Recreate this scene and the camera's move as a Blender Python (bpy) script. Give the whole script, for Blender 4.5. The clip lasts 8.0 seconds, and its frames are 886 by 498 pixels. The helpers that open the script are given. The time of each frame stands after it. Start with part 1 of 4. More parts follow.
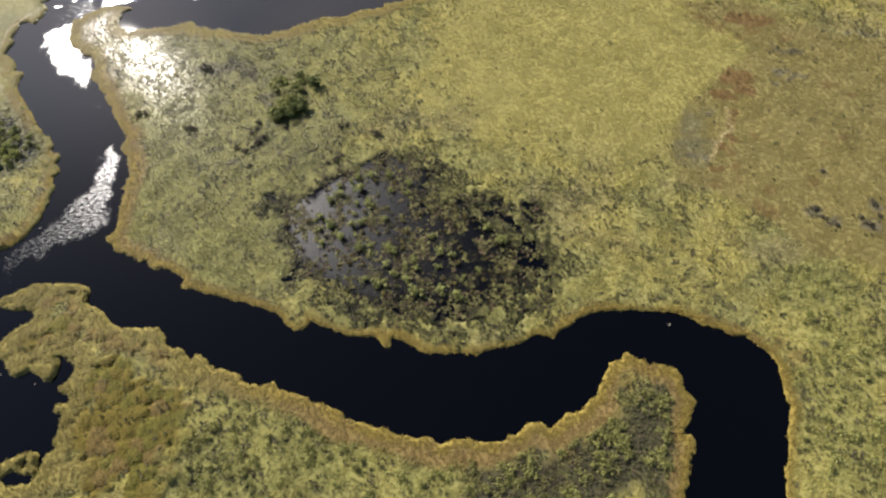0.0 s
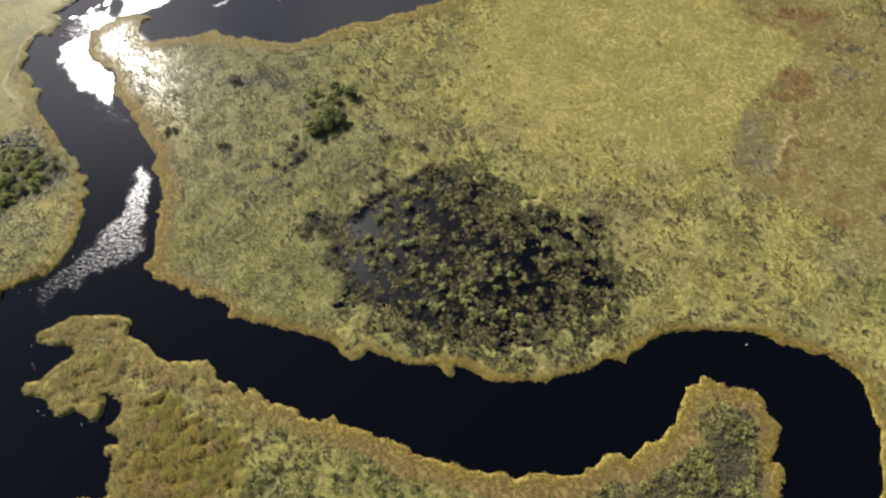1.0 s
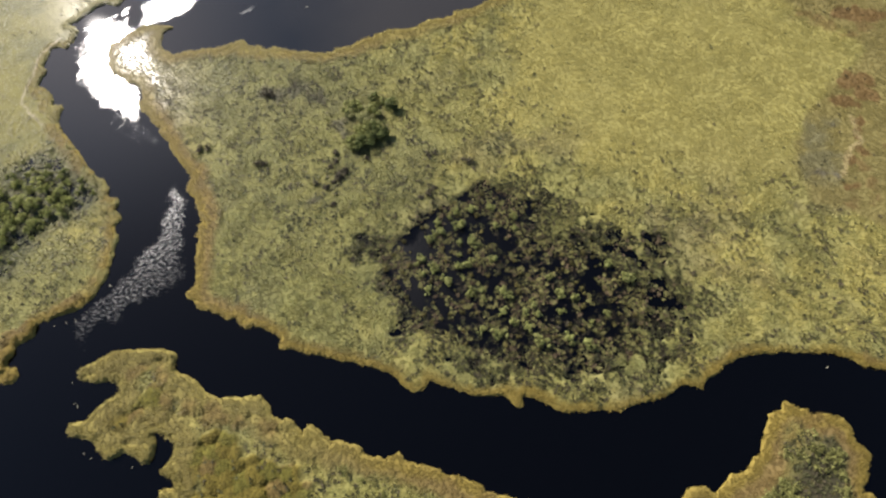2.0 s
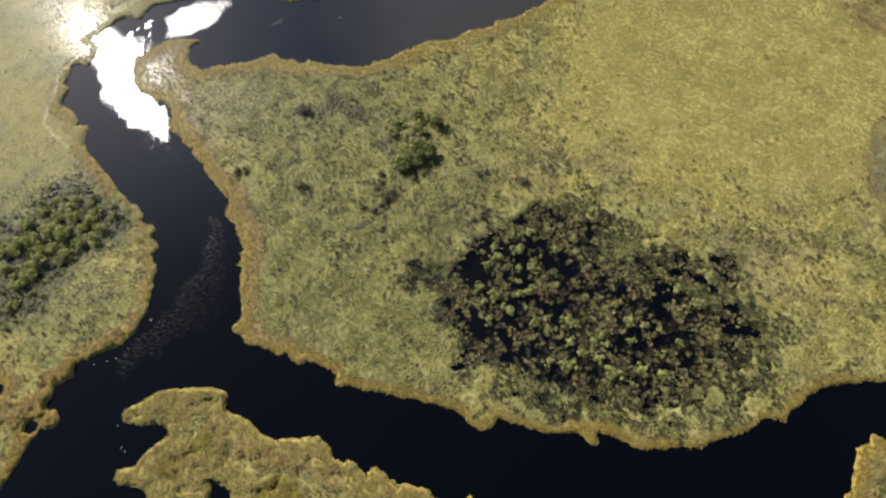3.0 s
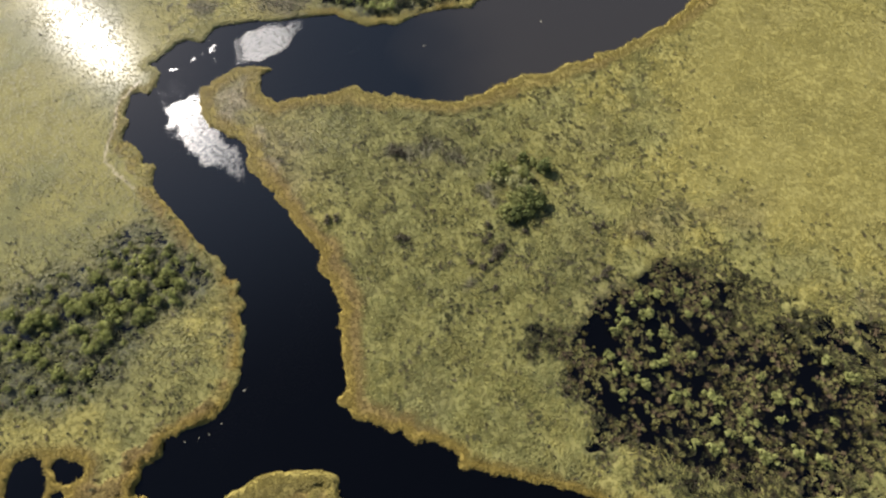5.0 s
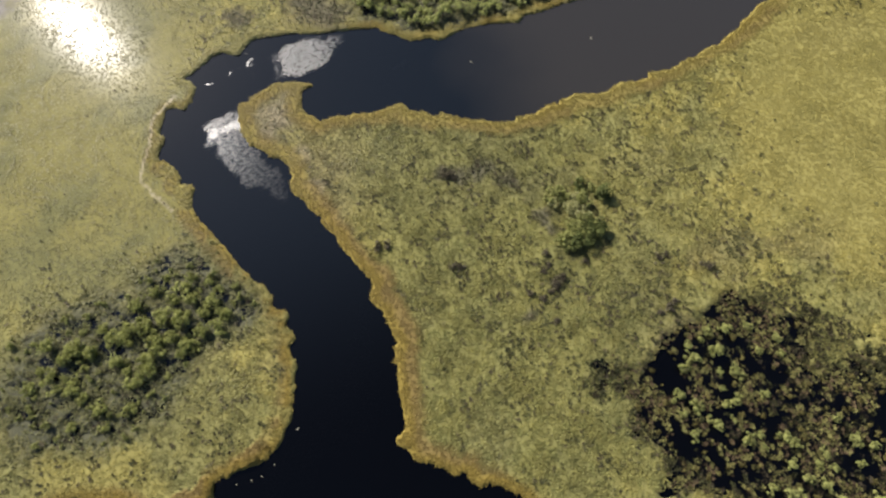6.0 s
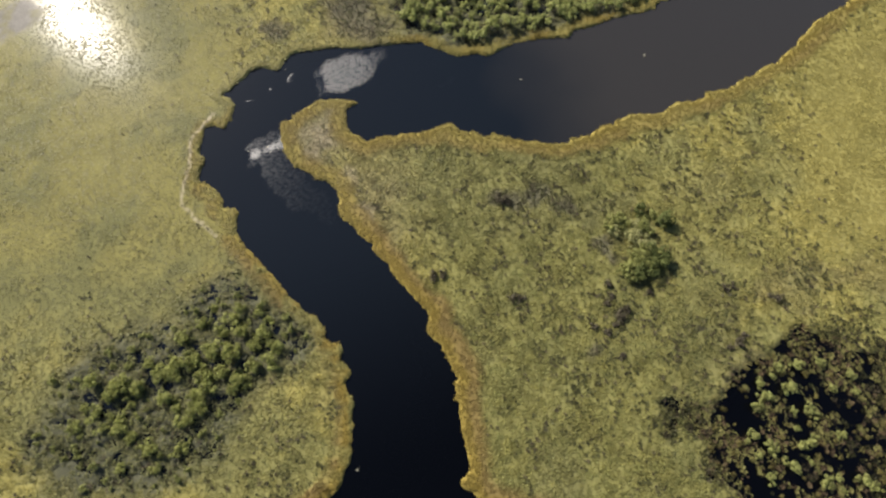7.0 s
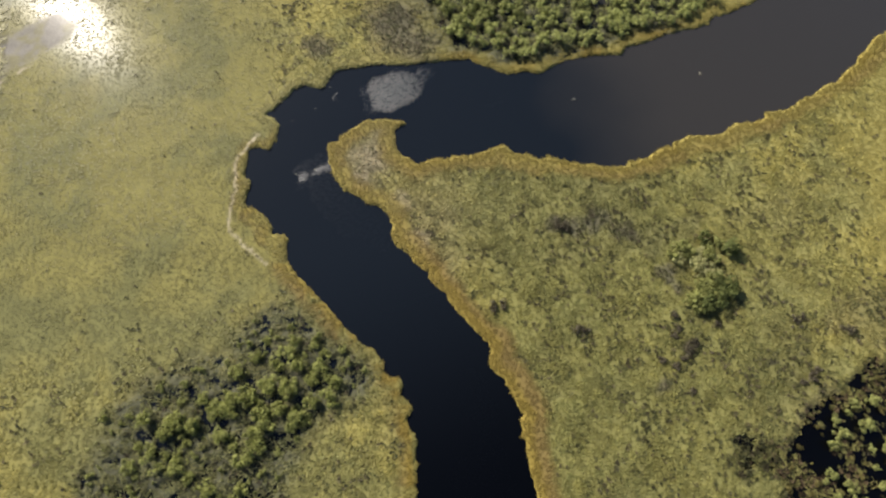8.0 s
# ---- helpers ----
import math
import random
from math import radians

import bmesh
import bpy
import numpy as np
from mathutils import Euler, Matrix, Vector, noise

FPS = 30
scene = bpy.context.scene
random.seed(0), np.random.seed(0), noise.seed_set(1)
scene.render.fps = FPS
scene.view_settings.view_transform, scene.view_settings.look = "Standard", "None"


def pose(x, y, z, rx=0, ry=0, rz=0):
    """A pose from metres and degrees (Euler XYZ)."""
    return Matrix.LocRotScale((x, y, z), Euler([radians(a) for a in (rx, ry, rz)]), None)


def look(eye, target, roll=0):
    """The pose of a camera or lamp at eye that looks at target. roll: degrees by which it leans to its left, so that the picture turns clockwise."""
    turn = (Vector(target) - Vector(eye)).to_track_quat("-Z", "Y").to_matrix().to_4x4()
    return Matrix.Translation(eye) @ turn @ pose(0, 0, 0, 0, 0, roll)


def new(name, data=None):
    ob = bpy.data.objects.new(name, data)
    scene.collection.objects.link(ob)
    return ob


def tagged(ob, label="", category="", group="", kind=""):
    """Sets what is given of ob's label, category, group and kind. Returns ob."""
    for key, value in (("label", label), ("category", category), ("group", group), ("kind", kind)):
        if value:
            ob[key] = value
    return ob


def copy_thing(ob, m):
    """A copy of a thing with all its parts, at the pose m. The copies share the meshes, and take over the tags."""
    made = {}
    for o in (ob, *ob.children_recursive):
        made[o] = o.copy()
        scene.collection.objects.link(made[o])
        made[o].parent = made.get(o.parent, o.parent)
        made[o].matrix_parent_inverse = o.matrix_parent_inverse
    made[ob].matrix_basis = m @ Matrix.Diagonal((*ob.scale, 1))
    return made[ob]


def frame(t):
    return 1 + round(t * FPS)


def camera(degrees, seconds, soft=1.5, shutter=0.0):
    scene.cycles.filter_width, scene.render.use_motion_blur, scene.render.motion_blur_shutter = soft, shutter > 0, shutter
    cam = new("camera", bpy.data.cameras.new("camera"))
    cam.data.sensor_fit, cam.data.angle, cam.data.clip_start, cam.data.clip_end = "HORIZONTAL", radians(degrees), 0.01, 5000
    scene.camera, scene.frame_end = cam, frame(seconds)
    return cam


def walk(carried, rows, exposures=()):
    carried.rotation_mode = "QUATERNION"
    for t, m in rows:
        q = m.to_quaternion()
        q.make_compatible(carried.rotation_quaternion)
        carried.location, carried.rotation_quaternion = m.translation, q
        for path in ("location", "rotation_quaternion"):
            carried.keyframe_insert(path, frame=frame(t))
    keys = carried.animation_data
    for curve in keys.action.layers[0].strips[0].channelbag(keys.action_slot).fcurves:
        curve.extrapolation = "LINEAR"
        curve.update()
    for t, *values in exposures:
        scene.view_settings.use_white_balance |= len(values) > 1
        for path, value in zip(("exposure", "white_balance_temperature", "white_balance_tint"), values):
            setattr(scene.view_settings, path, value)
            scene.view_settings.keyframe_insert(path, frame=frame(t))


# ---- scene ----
cam = camera(84.0, 8.0, soft=2.35)
PATH = [
    (0.0, (0.01, 0.01, 89.84), (0.02, 44.07, 0.07), -8.32),
    (0.5, (-5.23, 4.49, 89.36), (-5.20, 47.62, -0.86), -9.10),
    (1.0, (-10.60, 8.97, 89.06), (-10.37, 51.18, -1.59), -9.60),
    (1.5, (-15.95, 13.45, 88.73), (-15.42, 54.75, -2.34), -9.92),
    (3.0, (-31.72, 27.43, 87.50), (-29.93, 66.92, -4.35), -9.81),
    (3.5, (-36.87, 32.19, 87.23), (-34.59, 71.21, -4.81), -9.41),
    (4.0, (-41.96, 36.99, 86.90), (-39.21, 75.55, -5.33), -8.70),
    (4.5, (-46.95, 41.74, 86.50), (-43.72, 79.91, -5.87), -7.77),
    (6.0, (-61.67, 55.40, 85.32), (-56.99, 92.49, -7.43), -4.94),
    (6.5, (-66.44, 60.08, 85.06), (-61.41, 96.53, -7.93), -4.21),
    (7.0, (-71.17, 64.76, 84.85), (-65.89, 100.54, -8.38), -3.63),
    (7.5, (-75.84, 69.28, 84.65), (-70.37, 104.53, -8.77), -3.23),
    (8.0, (-80.46, 73.49, 84.60), (-74.99, 108.31, -8.99), -3.17),
]
EXPOSURES = [(0.0, 1.26, 6330, 15), (4.0, 1.23, 6290, 15.5), (8.0, 1.07, 6520, 13)]
SUN_YAW, SUN_HEIGHT = radians(32.2), radians(34.2)
walk(cam, [(t, look(eye, target, roll)) for t, eye, target, roll in PATH], EXPOSURES)

# ---- daylight ----
world = bpy.data.worlds.new("daylight")
scene.world = world
world.use_nodes = True
wn = world.node_tree.nodes
sky = wn.new("ShaderNodeTexSky")
sky.sky_type, sky.sun_disc = "NISHITA", False
sky.sun_elevation, sky.sun_rotation = SUN_HEIGHT, -SUN_YAW
sky.dust_density, sky.ozone_density = 1.0, 1.6
world.node_tree.links.new(sky.outputs[0], wn["Background"].inputs[0])
wn["Background"].inputs[1].default_value = 0.05
sun = new("sun", bpy.data.lights.new("sun", "SUN"))
sun.data.energy, sun.data.angle, sun.data.color = 4.6, radians(0.55), (1.0, 0.93, 0.80)
toward = Vector((-math.sin(SUN_YAW) * math.cos(SUN_HEIGHT), math.cos(SUN_YAW) * math.cos(SUN_HEIGHT), math.sin(SUN_HEIGHT)))
sun.matrix_world = look(toward * 900, (0, 0, 0))


# ---- materials ----
def material(name):
    m = bpy.data.materials.new(name)
    m.use_nodes = True
    m.node_tree.nodes.clear()
    return m, m.node_tree.nodes, m.node_tree.links


def noise_node(nodes, links, coords, scale, detail=4.0, rough=0.55):
    n = nodes.new("ShaderNodeTexNoise")
    n.inputs["Scale"].default_value, n.inputs["Detail"].default_value, n.inputs["Roughness"].default_value = scale, detail, rough
    links.new(coords, n.inputs["Vector"])
    return n.outputs["Fac"]


def spread(nodes, links, value, a, b, lo, hi):
    n = nodes.new("ShaderNodeMapRange")
    for k, v in zip(("From Min", "From Max", "To Min", "To Max"), (a, b, lo, hi)):
        n.inputs[k].default_value = v
    links.new(value, n.inputs["Value"])
    return n.outputs["Result"]


def times(nodes, links, a, b):
    n = nodes.new("ShaderNodeMath")
    n.operation = "MULTIPLY"
    links.new(a, n.inputs[0])
    links.new(b, n.inputs[1])
    return n.outputs[0]


def scaled(nodes, links, colour, value):
    n = nodes.new("ShaderNodeVectorMath")
    n.operation = "SCALE"
    links.new(colour, n.inputs[0])
    links.new(value, n.inputs["Scale"])
    return n.outputs[0]


def plant_material(name, gloss=0.55, through_leaf=0.35, grain=3.0, sheen=0.12):
    """Leaf or grass: its own colour from the mesh, mottled, with light coming through."""
    m, nodes, links = material(name)
    coords = nodes.new("ShaderNodeNewGeometry").outputs["Position"]
    base = nodes.new("ShaderNodeAttribute")
    base.attribute_name = "albedo"
    mottle = spread(nodes, links, noise_node(nodes, links, coords, grain), 0.25, 0.75, 0.72, 1.25)
    colour = scaled(nodes, links, base.outputs["Color"], mottle)
    surface = nodes.new("ShaderNodeBsdfPrincipled")
    links.new(colour, surface.inputs["Base Color"])
    surface.inputs["Roughness"].default_value = gloss
    surface.inputs["Specular IOR Level"].default_value = sheen
    leaf = nodes.new("ShaderNodeBsdfTranslucent")
    links.new(colour, leaf.inputs["Color"])
    mix = nodes.new("ShaderNodeMixShader")
    mix.inputs[0].default_value = through_leaf
    links.new(surface.outputs[0], mix.inputs[1])
    links.new(leaf.outputs[0], mix.inputs[2])
    links.new(mix.outputs[0], nodes.new("ShaderNodeOutputMaterial").inputs[0])
    return m


def ground_material():
    """Marsh floor: matted thatch and mud in the mesh's own colours, wet where the water table shows."""
    m, nodes, links = material("marsh_floor")
    coords = nodes.new("ShaderNodeNewGeometry").outputs["Position"]
    base = nodes.new("ShaderNodeAttribute")
    base.attribute_name = "albedo"
    wet = nodes.new("ShaderNodeAttribute")
    wet.attribute_name = "wet"
    fine = spread(nodes, links, noise_node(nodes, links, coords, 3.0, 8.0, 0.75), 0.3, 0.7, 0.74, 1.26)
    broad = spread(nodes, links, noise_node(nodes, links, coords, 0.35, 4.0), 0.3, 0.7, 0.85, 1.15)
    colour = scaled(nodes, links, base.outputs["Color"], times(nodes, links, fine, broad))
    surface = nodes.new("ShaderNodeBsdfPrincipled")
    links.new(colour, surface.inputs["Base Color"])
    surface.inputs["Roughness"].default_value = 0.95
    surface.inputs["Specular IOR Level"].default_value = 0.15
    links.new(wet.outputs["Fac"], surface.inputs["Coat Weight"])
    surface.inputs["Coat Roughness"].default_value = 0.17
    # The film of standing water lies level among the stems, hardly stirred.
    level = nodes.new("ShaderNodeCombineXYZ")
    level.inputs["Z"].default_value = 1.0
    stirred = nodes.new("ShaderNodeBump")
    stirred.inputs["Strength"].default_value, stirred.inputs["Distance"].default_value = 0.06, 0.10
    links.new(noise_node(nodes, links, coords, 1.6, 3.0, 0.6), stirred.inputs["Height"])
    links.new(level.outputs[0], stirred.inputs["Normal"])
    links.new(stirred.outputs[0], surface.inputs["Coat Normal"])
    surface.inputs["Coat IOR"].default_value = 1.33
    bump = nodes.new("ShaderNodeBump")
    bump.inputs["Strength"].default_value, bump.inputs["Distance"].default_value = 0.3, 0.10
    links.new(noise_node(nodes, links, coords, 5.0, 6.0, 0.65), bump.inputs["Height"])
    links.new(bump.outputs[0], surface.inputs["Normal"])
    links.new(surface.outputs[0], nodes.new("ShaderNodeOutputMaterial").inputs[0])
    return m


def water_material():
    """Peaty, nearly black water, ruffled in wind patches. Silt clouds it towards the east; northward, haze and sky
    reflection are put into its colour.
    """
    m, nodes, links = material("peat_water")
    coords = nodes.new("ShaderNodeNewGeometry").outputs["Position"]
    fields = []
    for key in ("silt_haze", "wind", "ruffle", "combed", "heading"):
        n = nodes.new("ShaderNodeAttribute")
        n.attribute_name = key
        fields.append(n.outputs["Fac"])
    silt_haze, wind, ruffle, combed, heading = fields
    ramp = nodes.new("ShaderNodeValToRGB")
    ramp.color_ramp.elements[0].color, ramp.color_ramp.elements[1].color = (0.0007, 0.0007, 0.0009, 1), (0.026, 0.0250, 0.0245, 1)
    # Bluish middle stop: haze and reflected sky painted into the body colour.
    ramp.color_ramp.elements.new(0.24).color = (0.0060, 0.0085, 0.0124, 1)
    links.new(silt_haze, ramp.inputs[0])
    body = nodes.new("ShaderNodeBsdfDiffuse")
    links.new(ramp.outputs[0], body.inputs["Color"])
    stretched = nodes.new("ShaderNodeMapping")
    stretched.inputs["Rotation"].default_value = (0, 0, radians(25))
    stretched.inputs["Scale"].default_value = (1.0, 2.2, 1.0)
    links.new(coords, stretched.inputs["Vector"])
    ripple = nodes.new("ShaderNodeBump")
    ripple.inputs["Distance"].default_value = 0.6
    links.new(noise_node(nodes, links, stretched.outputs[0], 1.7, 2.0, 0.6), ripple.inputs["Height"])
    gloss = nodes.new("ShaderNodeBsdfGlossy")
    gloss.distribution = "BECKMANN"
    gloss.inputs["Color"].default_value = (0.95, 0.97, 1.0, 1)
    # The edges of the wind patches break up into streaks.
    frayed = nodes.new("ShaderNodeMath")
    frayed.operation = "ADD"
    links.new(ruffle, frayed.inputs[0])
    links.new(spread(nodes, links, noise_node(nodes, links, stretched.outputs[0], 1.1, 6.0, 0.78), 0.2, 0.8, -0.7, 0.7), frayed.inputs[1])
    patch = spread(nodes, links, frayed.outputs[0], 0.34, 0.66, 0.0, 1.0)
    chop = nodes.new("ShaderNodeMath")
    chop.operation = "ADD"
    links.new(times(nodes, links, wind, patch), chop.inputs[0])
    chop.inputs[1].default_value = 0.002
    links.new(chop.outputs[0], ripple.inputs["Strength"])
    strong = spread(nodes, links, ruffle, 0.0, 1.5, 0.12, 0.51)
    # Cat's-paws: grains of steeper ripples.
    grain = spread(nodes, links, noise_node(nodes, links, stretched.outputs[0], 2.4, 3.0, 0.7), 0.38, 0.62, -0.03, 0.04)
    mixed = nodes.new("ShaderNodeMix")
    mixed.inputs["A"].default_value = 0.10
    links.new(patch, mixed.inputs["Factor"])
    links.new(strong, mixed.inputs["B"])
    rough_sum = nodes.new("ShaderNodeMath")
    rough_sum.operation = "ADD"
    links.new(mixed.outputs["Result"], rough_sum.inputs[0])
    links.new(times(nodes, links, grain, patch), rough_sum.inputs[1])
    links.new(rough_sum.outputs[0], gloss.inputs["Roughness"])
    links.new(ripple.outputs[0], gloss.inputs["Normal"])
    # Wind waves run in ranks: their slopes lean one way more than across it.
    crest = nodes.new("ShaderNodeCombineXYZ")
    for axis, wave in (("X", "COSINE"), ("Y", "SINE")):
        turn = nodes.new("ShaderNodeMath")
        turn.operation = wave
        links.new(heading, turn.inputs[0])
        links.new(turn.outputs[0], crest.inputs[axis])
    links.new(crest.outputs[0], gloss.inputs["Tangent"])
    links.new(times(nodes, links, combed, patch), gloss.inputs["Anisotropy"])
    fresnel = nodes.new("ShaderNodeFresnel")
    fresnel.inputs["IOR"].default_value = 1.33
    both = nodes.new("ShaderNodeMixShader")
    links.new(fresnel.outputs[0], both.inputs[0])
    links.new(body.outputs[0], both.inputs[1])
    links.new(gloss.outputs[0], both.inputs[2])
    links.new(both.outputs[0], nodes.new("ShaderNodeOutputMaterial").inputs[0])
    return m


def bark_material():
    m, nodes, links = material("bark")
    coords = nodes.new("ShaderNodeNewGeometry").outputs["Position"]
    ramp = nodes.new("ShaderNodeValToRGB")
    ramp.color_ramp.elements[0].color, ramp.color_ramp.elements[1].color = (0.04, 0.03, 0.02, 1), (0.16, 0.12, 0.08, 1)
    links.new(noise_node(nodes, links, coords, 14.0), ramp.inputs[0])
    surface = nodes.new("ShaderNodeBsdfPrincipled")
    surface.inputs["Roughness"].default_value = 0.9
    links.new(ramp.outputs[0], surface.inputs["Base Color"])
    links.new(surface.outputs[0], nodes.new("ShaderNodeOutputMaterial").inputs[0])
    return m


MARSH, WATER, BARK = ground_material(), water_material(), bark_material()
GRASS, REED, LEAF = plant_material("grass_blades", 0.50, sheen=0.16), plant_material("reed_blades", 0.55, 0.3, sheen=0.14), plant_material("shrub_leaves", 0.65, 0.38, 2.0)

# ---- the plan: banks of the river, in metres ----
EAST_BEND = [(47.8, -7.3), (48.9, -4.9), (51.0, -1.0), (52.5, 2.3), (54.3, 5.7), (54.1, 7.6), (54.7, 10.3), (54.9, 12.3), (54.0, 14.6), (53.0, 16.1), (51.5, 17.9), (49.0, 18.9), (47.3, 20.1), (44.7, 21.5), (42.7, 23.3), (40.5, 24.4), (35.4, 25.4), (30.3, 26.1), (25.2, 26.3), (23.4, 25.5), (21.1, 24.6), (19.4, 24.0), (18.5, 23.1), (17.4, 22.4), (15.9, 23.4), (14.0, 23.7), (12.0, 22.7), (8.9, 22.4), (4.9, 22.3), (3.7, 21.7), (-1.4, 22.7), (-6.5, 23.6), (-7.5, 24.7), (-9.3, 26.1), (-10.7, 27.0), (-12.0, 27.1), (-12.4, 25.4), (-13.4, 25.7), (-14.2, 27.1), (-14.9, 27.9), (-18.6, 28.3), (-20.7, 29.1), (-23.8, 30.9)]
SOUTH_REACH = [(-27.4, 32.8), (-28.2, 31.9), (-30.2, 31.4), (-31.5, 32.3), (-32.6, 33.6), (-33.3, 34.8), (-35.3, 35.8), (-38.1, 37.6), (-41.4, 39.0), (-44.8, 40.5), (-45.6, 40.9), (-50.0, 42.3), (-51.2, 43.4), (-53.0, 43.7), (-53.6, 44.1), (-53.3, 45.7), (-53.9, 46.3), (-55.6, 47.5), (-58.2, 49.0), (-59.1, 48.9), (-60.1, 49.1), (-60.7, 50.1), (-61.6, 51.2), (-63.5, 51.3), (-64.3, 52.4), (-67.0, 53.9), (-68.9, 54.4), (-69.5, 55.3), (-70.0, 56.6), (-71.6, 57.8), (-71.6, 59.3), (-69.9, 59.8)]
WEST_REACH = [(-69.9, 68.9), (-69.6, 71.8), (-69.1, 73.4), (-68.4, 73.7), (-69.2, 75.9), (-69.8, 78.1), (-70.3, 80.1), (-71.4, 81.3), (-72.1, 83.0), (-71.9, 84.2), (-71.2, 85.5), (-71.9, 87.1), (-73.1, 88.4), (-73.7, 90.0), (-74.5, 91.2), (-75.6, 92.9), (-76.2, 94.6), (-76.7, 96.8), (-78.4, 98.7), (-79.4, 100.2), (-78.7, 100.5), (-80.6, 102.9), (-82.1, 105.2), (-83.8, 107.5), (-84.3, 108.7), (-84.0, 110.9), (-84.0, 112.1), (-83.9, 113.8), (-85.0, 115.5), (-87.4, 117.0), (-88.8, 118.8), (-91.0, 120.1), (-91.7, 120.5), (-92.4, 122.4), (-93.4, 125.2), (-93.8, 127.8), (-93.6, 130.7)]
SPIT = [(-93.3, 132.2), (-91.2, 132.1), (-90.7, 133.2), (-88.3, 134.3), (-85.8, 135.5), (-84.0, 135.9), (-80.0, 134.7), (-78.2, 134.2), (-77.0, 133.5), (-78.0, 132.9), (-79.2, 132.6), (-79.9, 131.0), (-80.2, 127.5), (-79.5, 126.3), (-77.9, 124.9), (-76.5, 123.4)]
NORTH_REACH = [(-74.2, 123.9), (-71.0, 123.5), (-69.8, 123.6), (-67.6, 123.6), (-64.4, 123.1), (-62.0, 123.6), (-59.4, 124.0), (-58.7, 122.9), (-56.9, 121.2), (-55.2, 121.1), (-53.4, 119.5), (-51.0, 119.7), (-50.1, 118.9), (-46.7, 117.1), (-43.0, 116.0), (-40.5, 114.8), (-37.2, 114.5), (-36.3, 115.2), (-32.3, 114.9), (-29.5, 116.3), (-27.1, 116.4), (-25.5, 117.6), (-20.6, 117.9), (-18.0, 117.0), (-15.5, 117.5), (-13.2, 118.7), (-9.1, 118.4), (-7.3, 118.5), (-6.0, 118.7), (-6.3, 119.9), (-4.2, 119.8), (-0.7, 119.6), (1.7, 120.9), (6.7, 122.2), (8.0, 123.5), (11.2, 123.7), (14.8, 125.8), (17.4, 127.2), (19.8, 129.2), (22.3, 130.2), (24.1, 132.4), (27.7, 133.4)]
FAR_BANK = [(5.0, 148.0), (-1.2, 146.1), (-6.0, 145.5), (-8.0, 144.0), (-13.3, 143.6), (-16.6, 143.4), (-22.1, 142.4), (-27.4, 141.9), (-28.6, 140.3), (-30.5, 140.4), (-35.1, 141.4), (-41.5, 141.1), (-44.8, 140.3), (-47.5, 139.4), (-50.3, 140.6), (-54.0, 140.5), (-56.0, 142.2), (-58.0, 143.7), (-60.1, 145.2), (-60.5, 146.1), (-64.6, 147.0), (-67.0, 147.0), (-71.8, 147.5), (-76.5, 148.4), (-81.3, 149.3), (-85.0, 149.2), (-88.6, 149.8), (-90.5, 148.7), (-92.0, 146.8), (-92.7, 145.7), (-95.0, 146.5), (-96.7, 147.2), (-98.5, 146.9), (-100.1, 145.1), (-102.3, 144.1), (-103.0, 142.9), (-105.1, 142.0), (-104.9, 141.2), (-103.2, 140.4), (-102.7, 138.9), (-103.3, 136.0), (-104.5, 133.4)]
OUTER_BEND = [(-105.4, 133.2), (-106.5, 133.8), (-108.9, 134.3), (-109.4, 132.8), (-109.6, 130.9), (-110.3, 129.8), (-110.1, 127.8), (-109.3, 126.4), (-110.1, 124.1), (-110.4, 121.7), (-108.9, 120.5), (-106.9, 118.5), (-106.2, 117.2), (-106.0, 114.8), (-103.7, 114.0), (-103.1, 113.1), (-104.0, 111.5), (-103.9, 109.2), (-103.4, 106.9), (-101.4, 104.3), (-99.9, 101.8), (-99.0, 100.0), (-97.9, 98.8), (-96.6, 96.5), (-95.1, 94.2), (-93.5, 92.2), (-92.3, 90.5), (-91.0, 89.8), (-90.5, 88.5), (-89.7, 87.1), (-89.6, 86.0), (-89.5, 84.8), (-87.3, 83.7), (-87.0, 82.2), (-87.6, 81.0), (-86.8, 80.1), (-86.1, 78.8), (-86.5, 77.6), (-87.4, 76.8), (-86.6, 74.9), (-86.2, 73.1), (-86.8, 71.9)]
WEST_BANK = [(-88.0, 65.4), (-88.5, 64.4), (-89.9, 62.4), (-91.1, 61.2), (-93.6, 59.3), (-96.0, 59.1), (-97.5, 58.9), (-98.9, 58.6), (-100.9, 58.1), (-101.0, 56.3), (-101.8, 55.5), (-104.4, 54.7), (-104.9, 52.6), (-105.9, 51.9), (-105.4, 50.3), (-104.2, 50.3), (-103.3, 48.8), (-103.8, 47.5), (-105.2, 47.1), (-106.2, 48.3)]
POINT_BANK = [(32.5, -5.3), (33.3, -3.6), (34.9, -0.9), (36.0, 0.2), (36.9, 1.4), (36.9, 2.9), (35.5, 3.6), (36.7, 5.0), (37.7, 6.7), (38.8, 7.4), (39.0, 9.3), (37.9, 9.9), (38.4, 12.3), (37.7, 13.7), (36.5, 14.7), (35.2, 15.2), (34.1, 15.2), (32.4, 16.1), (30.7, 17.4), (29.7, 18.7), (29.1, 18.2), (28.8, 17.2), (26.5, 16.7), (25.7, 15.6), (24.3, 13.9), (23.3, 12.5), (22.7, 11.7), (20.4, 10.1), (19.4, 9.6), (16.4, 9.2), (15.3, 8.3), (13.6, 7.3), (12.5, 8.6), (9.7, 8.7), (8.5, 7.7), (6.5, 7.3), (5.0, 6.4), (1.2, 7.0), (-0.1, 7.7), (-2.9, 8.1), (-4.4, 7.4), (-5.4, 7.7)]
